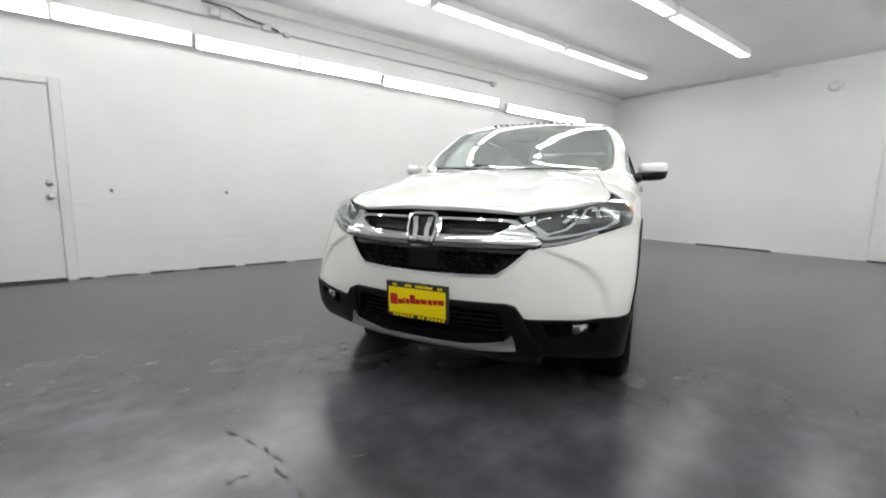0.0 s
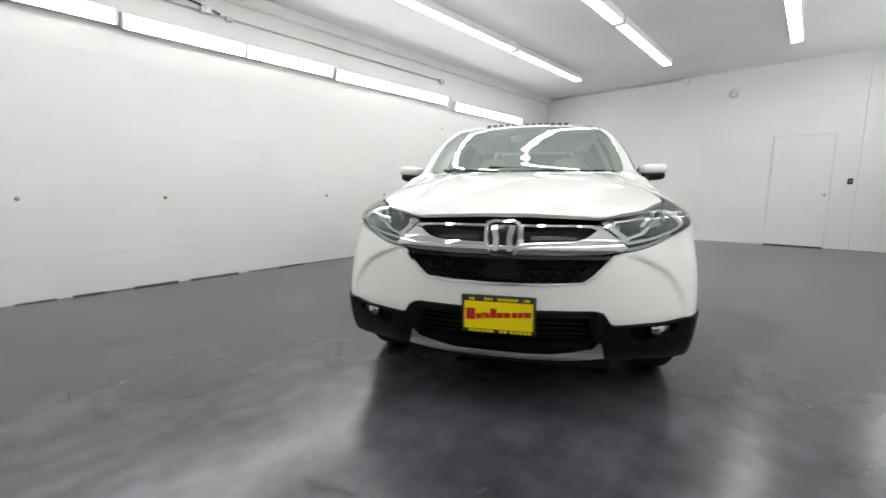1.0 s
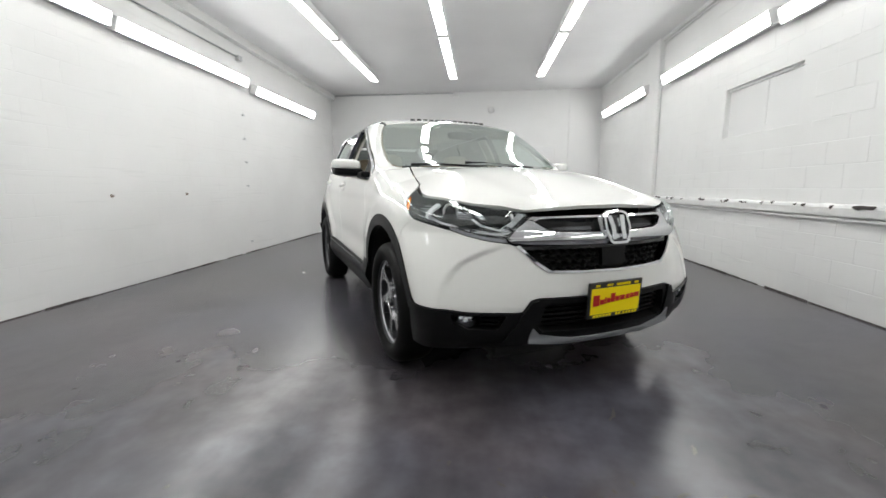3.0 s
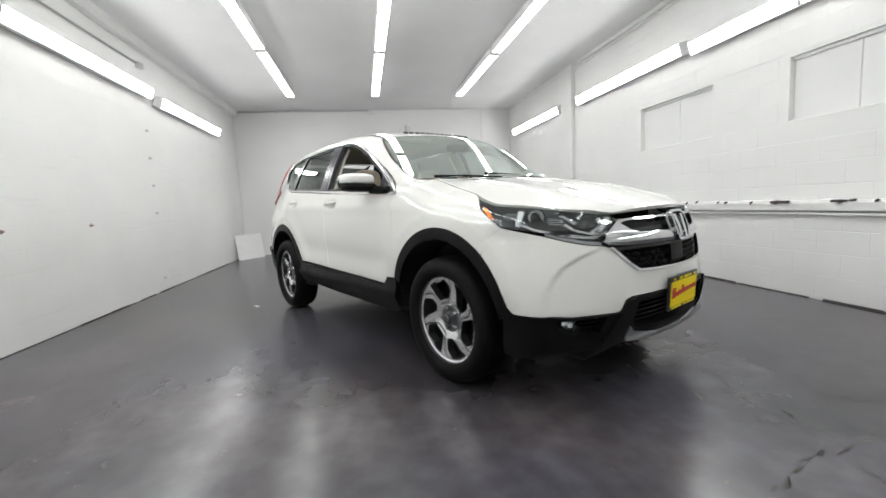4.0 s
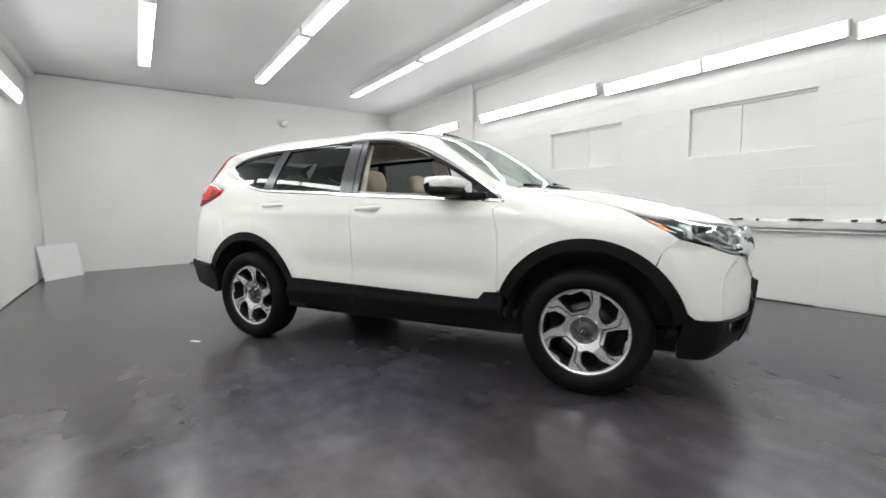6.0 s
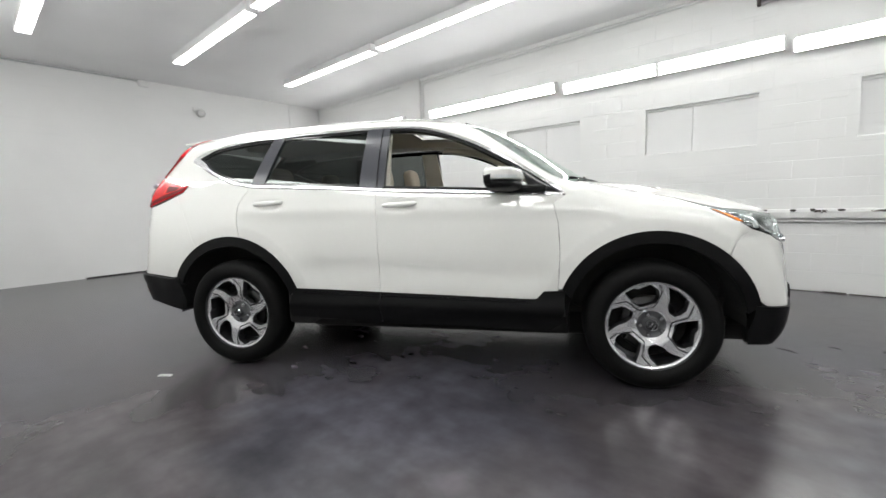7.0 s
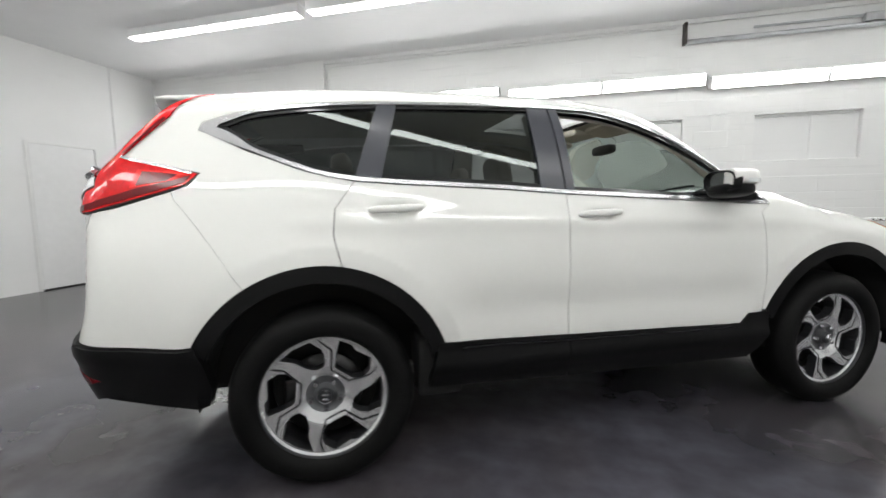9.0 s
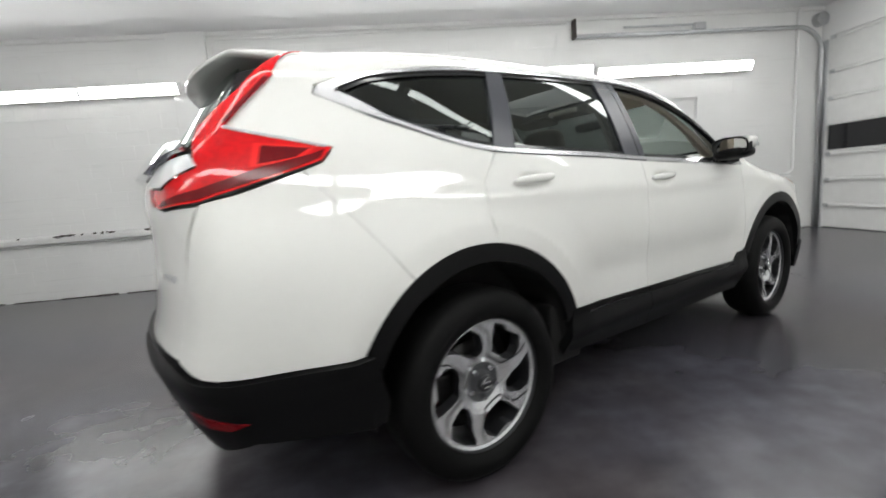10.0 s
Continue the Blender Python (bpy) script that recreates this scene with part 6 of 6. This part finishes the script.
        disc_solid(bm, (0.061 * math.cos(a), 0.040, 0.061 * math.sin(a)), (0, 1, 0), 0.0125, 0.0095, 0.022, 6)
        part("wheel_nut", bm, M_CHROME, e)
    bm = bmesh.new()
    lathe(bm, [(0.08, -0.02), (0.150, -0.02), (0.155, -0.03), (0.150, -0.042), (0.08, -0.042)], 48)
    part("brake_disc", bm, M_DISC, e, "cast iron brake disc", True)
    bm = bmesh.new()
    box(bm, 0.085, 0.165, -0.055, 0.000, -0.055, 0.055, 0.012)
    part("brake_caliper", bm, M_DISC, e)
    bm = bmesh.new()
    lathe(bm, [(0.001, -0.06), (0.216, -0.06)], 32)
    part("backing", bm, M_UNDER, e)
    return e


W0 = wheel()
W0.parent = CAR
W0.matrix_basis = pose(0, -0.800, 0.3645, 0, 55, 180)
for m in (pose(-2.66, -0.805, 0.3645, 0, 0, 180), pose(0, 0.800, 0.3645, 0, 20, 0), pose(-2.66, 0.805, 0.3645, 0, 50, 0)):
    copy_thing(W0, m)

# ---- cabin ----
def cushion(bm, size, m, power=0.55):
    """A padded block."""
    r = bmesh.ops.create_uvsphere(bm, u_segments=24, v_segments=14, radius=1)
    for v in r["verts"]:
        v.co = m @ Vector([math.copysign(abs(c) ** power, c) * s / 2 for c, s in zip(v.co, size)])


def seat(f, y, wide=0.50, head=True):
    e = empty("seat", pose(f, y, 0.36))
    e.parent = CAR
    bm = bmesh.new()
    cushion(bm, (0.54, wide, 0.17), pose(0.02, 0, 0.22, 0, -6, 0))
    part("seat_cushion", bm, M_BEIGE, e, "beige leather cushion", True)
    bm = bmesh.new()
    cushion(bm, (0.16, wide, 0.66), pose(-0.32, 0, 0.52, 0, -16, 0))
    part("backrest", bm, M_BEIGE, e, "beige leather backrest", True)
    for s in ((0,) if wide < 0.8 else (-0.40, 0.40)):
        bm = bmesh.new()
        cushion(bm, (0.10, 0.27, 0.19), pose(-0.435, s, 0.925, 0, -10, 0), 0.62)
        part("headrest", bm, M_BEIGE, e, "beige leather headrest", True)
        for t in (-0.06, 0.06):
            bm = bmesh.new()
            rod(bm, [(-0.40, s + t, 0.78), (-0.43, s + t, 0.88)], 0.006, 8)
            part("headrest_post", bm, M_CHROME, e)
    bm = bmesh.new()
    box(bm, -0.25, 0.25, -wide / 2 + 0.04, wide / 2 - 0.04, 0.0, 0.16, 0.02)
    part("seat_base", bm, M_DASH, e)
    return e


seat(-1.30, -0.37)
seat(-1.30, 0.37)
seat(-2.12, 0.0, 1.26)
bm = bmesh.new()
cushion(bm, (0.46, 1.36, 0.34), pose(-0.56, 0, 0.96), 0.5)
part("dashboard", bm, M_DASH, CAR, "dark dashboard", True)
bm = bmesh.new()
box(bm, -0.78, -0.40, -0.16, 0.16, 1.00, 1.145, 0.03)
part("dash_screen", bm, M_GLOSSK, CAR, "black dash screen")
bm = bmesh.new()
rod(bm, [(-0.86 + 0.19 * math.sin(a) * -0.42, 0.37 + 0.19 * math.cos(a), 1.00 + 0.19 * math.sin(a) * 0.9) for a in np.linspace(0, 2 * math.pi, 33)], 0.015, 8)
part("steering_wheel", bm, M_DASH, CAR, "black steering wheel", True)
bm = bmesh.new()
cushion(bm, (0.05, 0.24, 0.065), pose(-0.83, 0, 1.475))
part("inside_mirror", bm, M_PLASTIC_K, CAR, "black inside mirror", True)
bm = bmesh.new()
box(bm, -2.75, -0.45, -0.72, 0.72, 0.36, 0.40)
part("cabin_floor", bm, M_DASH, CAR, "dark cabin carpet")
hl_edge = [(-0.93, 0), (-0.95, 0.2), (-1.0, 0.40), (-1.08, 0.56), (-1.5, 0.58), (-2.2, 0.57), (-2.8, 0.52), (-3.05, 0.48), (-3.06, 0)]
emit("headliner", drape(both(top_pts(hl_edge)), TOP, 0.06, holes=[top_pts([(-1.13, -0.35), (-1.13, 0.35), (-1.60, 0.36), (-1.60, -0.36)])], offset=-0.045), M_BEIGE2, CAR, 0.0, label="pale headliner")
inner = side_pts([(-0.62, 1.085), (-1.03, 1.110), (-1.60, 1.135), (-2.40, 1.175), (-2.22, 1.00), (-2.08, 0.60), (-1.6, 0.42), (-0.62, 0.42)])
pair("door_lining", drape(inner, SIDE, 0.08, offset=-0.075), M_BEIGE, label="beige door lining", thick=0.02)
post = side_pts([(-1.52, 1.12), (-1.70, 1.13), (-1.70, 1.58), (-1.56, 1.58)])
pair("post_trim", drape(post, BARREL, 0.05, offset=-0.055), M_BEIGE2, label="pale pillar trim", thick=0.02)
apost = np.vstack((side_pts([(-0.50, 1.13), (-0.60, 1.235), (-0.86, 1.40), (-1.19, 1.545), (-1.5, 1.592)]), top_pts([(-1.45, 0.60), (-1.04, 0.585), (-0.93, 0.632), (-0.76, 0.680), (-0.52, 0.690)])))
pair("post_trim", drape(apost, BARREL, 0.05, offset=-0.045), M_BEIGE2, label="pale pillar trim", thick=0.02)
back = side_pts([(-2.45, 1.20), (-2.75, 1.25), (-3.1, 1.40), (-3.25, 1.30), (-3.30, 0.70), (-2.5, 0.95)])
pair("boot_lining", drape(back, SIDE, 0.08, offset=-0.06), M_DASH, label="dark boot lining", thick=0.02)
bm = bmesh.new()
box(bm, -3.35, -2.55, -0.63, 0.63, 0.66, 0.70, 0.01)
part("boot_floor", bm, M_DASH, CAR, "dark boot floor")
bm = bmesh.new()
box(bm, -0.42, 0.45, -0.66, 0.66, 0.40, 0.98, 0.05)
part("engine_bay", bm, M_UNDER, CAR, "black engine bay behind the grille")

d_post = side_pts([(-2.86, 1.315), (-3.065, 1.415), (-2.92, 1.495), (-2.80, 1.525), (-2.80, 1.57), (-3.10, 1.555), (-3.34, 1.36), (-3.45, 1.15), (-3.30, 1.08), (-2.72, 1.215)])
pair("post_trim", drape(d_post, BARREL, 0.04, offset=-0.032), M_DASH, label="dark rear pillar trim", thick=0.02)
bm = bmesh.new()
box(bm, -1.13, -0.93, -0.13, 0.13, 1.548, 1.590, 0.015)
part("overhead_console", bm, M_BEIGE2, CAR, "pale overhead console")
for y in (-0.36, 0.36):
    bm = bmesh.new()
    cushion(bm, (0.17, 0.38, 0.026), pose(-1.02, y, 1.548, 0, 14, 0), 0.4)
    part("sun_visor", bm, M_BEIGE2, CAR, "pale folded sun visor", True)


# ---- marks and scraps on the floor ----
M_STAIN = plain("brown_floor_stain", (0.026, 0.020, 0.018), 0.7, grain=0.4, scale=80)
M_PAPER = plain("white_paper", (0.7, 0.7, 0.68), 0.7)
STAINS = ((0.70, 1.83, 0.020), (0.82, 2.34, 0.016), (0.98, 2.68, 0.018), (1.42, 3.19, 0.016), (1.526, 4.201, 0.016), (1.541, 4.814, 0.014), (1.427, 4.709, 0.014), (0.77, 3.67, 0.014), (0.67, 3.26, 0.014))
CRACK = ((0.752, 2.239, 0.765, 2.202), (0.745, 2.185, 0.792, 2.112), (0.802, 2.080, 0.821, 2.017), (0.855, 2.100, 0.880, 2.096), (0.856, 1.979, 0.848, 1.927), (0.857, 1.891, 0.878, 1.838), (0.847, 1.818, 0.854, 1.768), (0.854, 1.768, 0.879, 1.721), (0.737, 1.843, 0.756, 1.821), (0.683, 1.832, 0.708, 1.825), (0.881, 1.655, 0.884, 1.608), (0.932, 2.021, 0.897, 2.020), (1.164, 1.697, 1.092, 1.719), (1.438, 1.931, 1.320, 1.976), (0.966, 2.487, 0.942, 2.488), (0.888, 2.500, 0.862, 2.471))
SCRAPS = ((4.49, 4.77, 35), )


def blot(x, y, r, mat, name, label, category, group):
    """A thin uneven patch stuck to the floor."""
    bm = bmesh.new()
    n = 14
    low, top_r = [], []
    for k in range(n):
        a = 2 * math.pi * k / n
        q = r * random.uniform(0.45, 1.15)
        low.append(bm.verts.new((q * math.cos(a), q * math.sin(a) * 0.6, 0)))
        top_r.append(bm.verts.new((q * 0.85 * math.cos(a), q * 0.85 * math.sin(a) * 0.6, 0.0004)))
    bm.faces.new(top_r)
    for k in range(n):
        bm.faces.new((low[k], low[(k + 1) % n], top_r[(k + 1) % n], top_r[k]))
    ob = tagged(link(name, bm, mat), label, category, group)
    ob.matrix_basis = pose(x, y, 0.0002, 0, 0, random.uniform(0, 180))


random.seed(21)
for x, y, r in STAINS:
    for k in range(3):
        blot(x + random.gauss(0, 0.02) * k, y + random.gauss(0, 0.02) * k, r * (1, 0.5, 0.35)[k], M_STAIN, "floor_stain", "small dark brown stain on the grey floor", "stain", "floor stains")
for xa, ya, xb, yb in CRACK:
    long = math.hypot(xb - xa, yb - ya)
    nx, ny = -(yb - ya) / long, (xb - xa) / long
    bm, prev, bend = bmesh.new(), None, random.uniform(-0.12, 0.12) * long
    for k in range(9):
        t = k / 8
        w_ = (0.0022 + 0.0070 * math.sin(math.pi * t)) * random.uniform(0.55, 1.1)
        off = bend * math.sin(math.pi * t) + random.gauss(0, 0.0018)
        x, y = xa + (xb - xa) * t + nx * off, ya + (yb - ya) * t + ny * off
        cur = [bm.verts.new((x - nx * w_, y - ny * w_, 0.0012)), bm.verts.new((x + nx * w_, y + ny * w_, 0.0012))]
        if prev:
            bm.faces.new((prev[0], cur[0], cur[1], prev[1]))
        prev = cur
    bm.normal_update()
    tagged(link("floor_crack", bm, M_STAIN), "short brown crack in the grey floor coating", "crack", "floor cracks")
for x, y, a in SCRAPS:
    bm = boxed(-0.045, 0.045, -0.016, 0.016, 0, 0.004, 0.001)
    ob = tagged(link("paper_scrap", bm, M_PAPER), "small white paper scrap on the floor", "scrap")
    ob.matrix_basis = pose(x, y, 0.0005, 0, 0, a)

# dirt-filled joints where floor and walls meet
for nm, y0, y1 in (("baseboard_joint_south", Y0 - 0.004, Y0 + 0.008), ("baseboard_joint_north", Y1 - 0.008, Y1 + 0.004)):
    bm = bmesh.new()
    x = X0
    while x < X1 - 0.1:
        L = random.uniform(0.15, 0.6)
        box(bm, x, min(x + L, X1), y0 + (random.uniform(0, 0.004) if y0 > 1 else 0), y1 - (random.uniform(0, 0.004) if y0 < 1 else 0), 0.0004, random.uniform(0.005, 0.016))
        x += L + random.choice((0.0, 0.0, 0.02, 0.12))
    tagged(link(nm, bm, M_CHIP), "dark dirty joint at the foot of the white wall", "floor joint", kind="structure")

# ---- painted blocks of the long walls ----
def block_mesh(w_, h, d=0.0018, c=0.0035):
    v = [(-w_ / 2, 0, -h / 2), (w_ / 2, 0, -h / 2), (w_ / 2, 0, h / 2), (-w_ / 2, 0, h / 2)]
    t = [(-w_ / 2 + c, d, -h / 2 + c), (w_ / 2 - c, d, -h / 2 + c), (w_ / 2 - c, d, h / 2 - c), (-w_ / 2 + c, d, h / 2 - c)]
    f = [(4, 7, 6, 5)] + [(k, k + 4, (k + 1) % 4 + 4, (k + 1) % 4) for k in range(4)]
    return v + t, f


def courses(x0, x1):
    for j in range(17):
        z = 0.02 + 0.2 * j + 0.1
        for i in range(int((x1 - x0) / 0.4) + 1):
            x = x0 + 0.4 * i + (0.2 if j % 2 else 0.0)
            if x + 0.2 < x1 and z + 0.1 < CEIL:
                yield x, z


bv, bf = block_mesh(0.398, 0.198)
block_data = bpy.data.meshes.new("block")
block_data.from_pydata(bv, [], bf)
block_data.materials.append(M_WALL)
rest_v, rest_f, count = [], [], 0
for x, z in courses(-1.55, X1 - 0.06):
    if any(a - 0.199 < x < b_ + 0.199 and WZ0 - 0.099 < z < WZ1 + 0.099 for a, b_ in WINDOWS) or 6.72 < x < 7.62:
        continue
    if -0.6 < x < 6.7 and 0.9 < z < 3.3 and count < 290:
        ob = new("block", block_data)
        ob.parent = wall_south
        ob.matrix_basis = pose(x, Y0 - 0.004 + random.uniform(-0.0008, 0.0006), z)
        count += 1
    else:
        n = len(rest_v)
        rest_v += [(x + p[0], Y0 - 0.004 + p[1], z + p[2]) for p in bv]
        rest_f += [tuple(n + k for k in f) for f in bf]
me = bpy.data.meshes.new("blocks")
me.from_pydata(rest_v, [], rest_f)
me.materials.append(M_WALL)
ob = tagged(new("blocks", me), kind="stuff")
ob.parent = wall_south
rest_v, rest_f = [], []
for x, z in courses(0.2, X1):
    n = len(rest_v)
    rest_v += [(x - p[0], Y1 + 0.004 - p[1] * 0.5, z + p[2]) for p in bv]
    rest_f += [tuple(n + k for k in f) for f in bf]
me = bpy.data.meshes.new("blocks")
me.from_pydata(rest_v, [], rest_f)
me.materials.append(M_WALL)
ob = tagged(new("blocks", me), kind="stuff")
ob.parent = wall_north
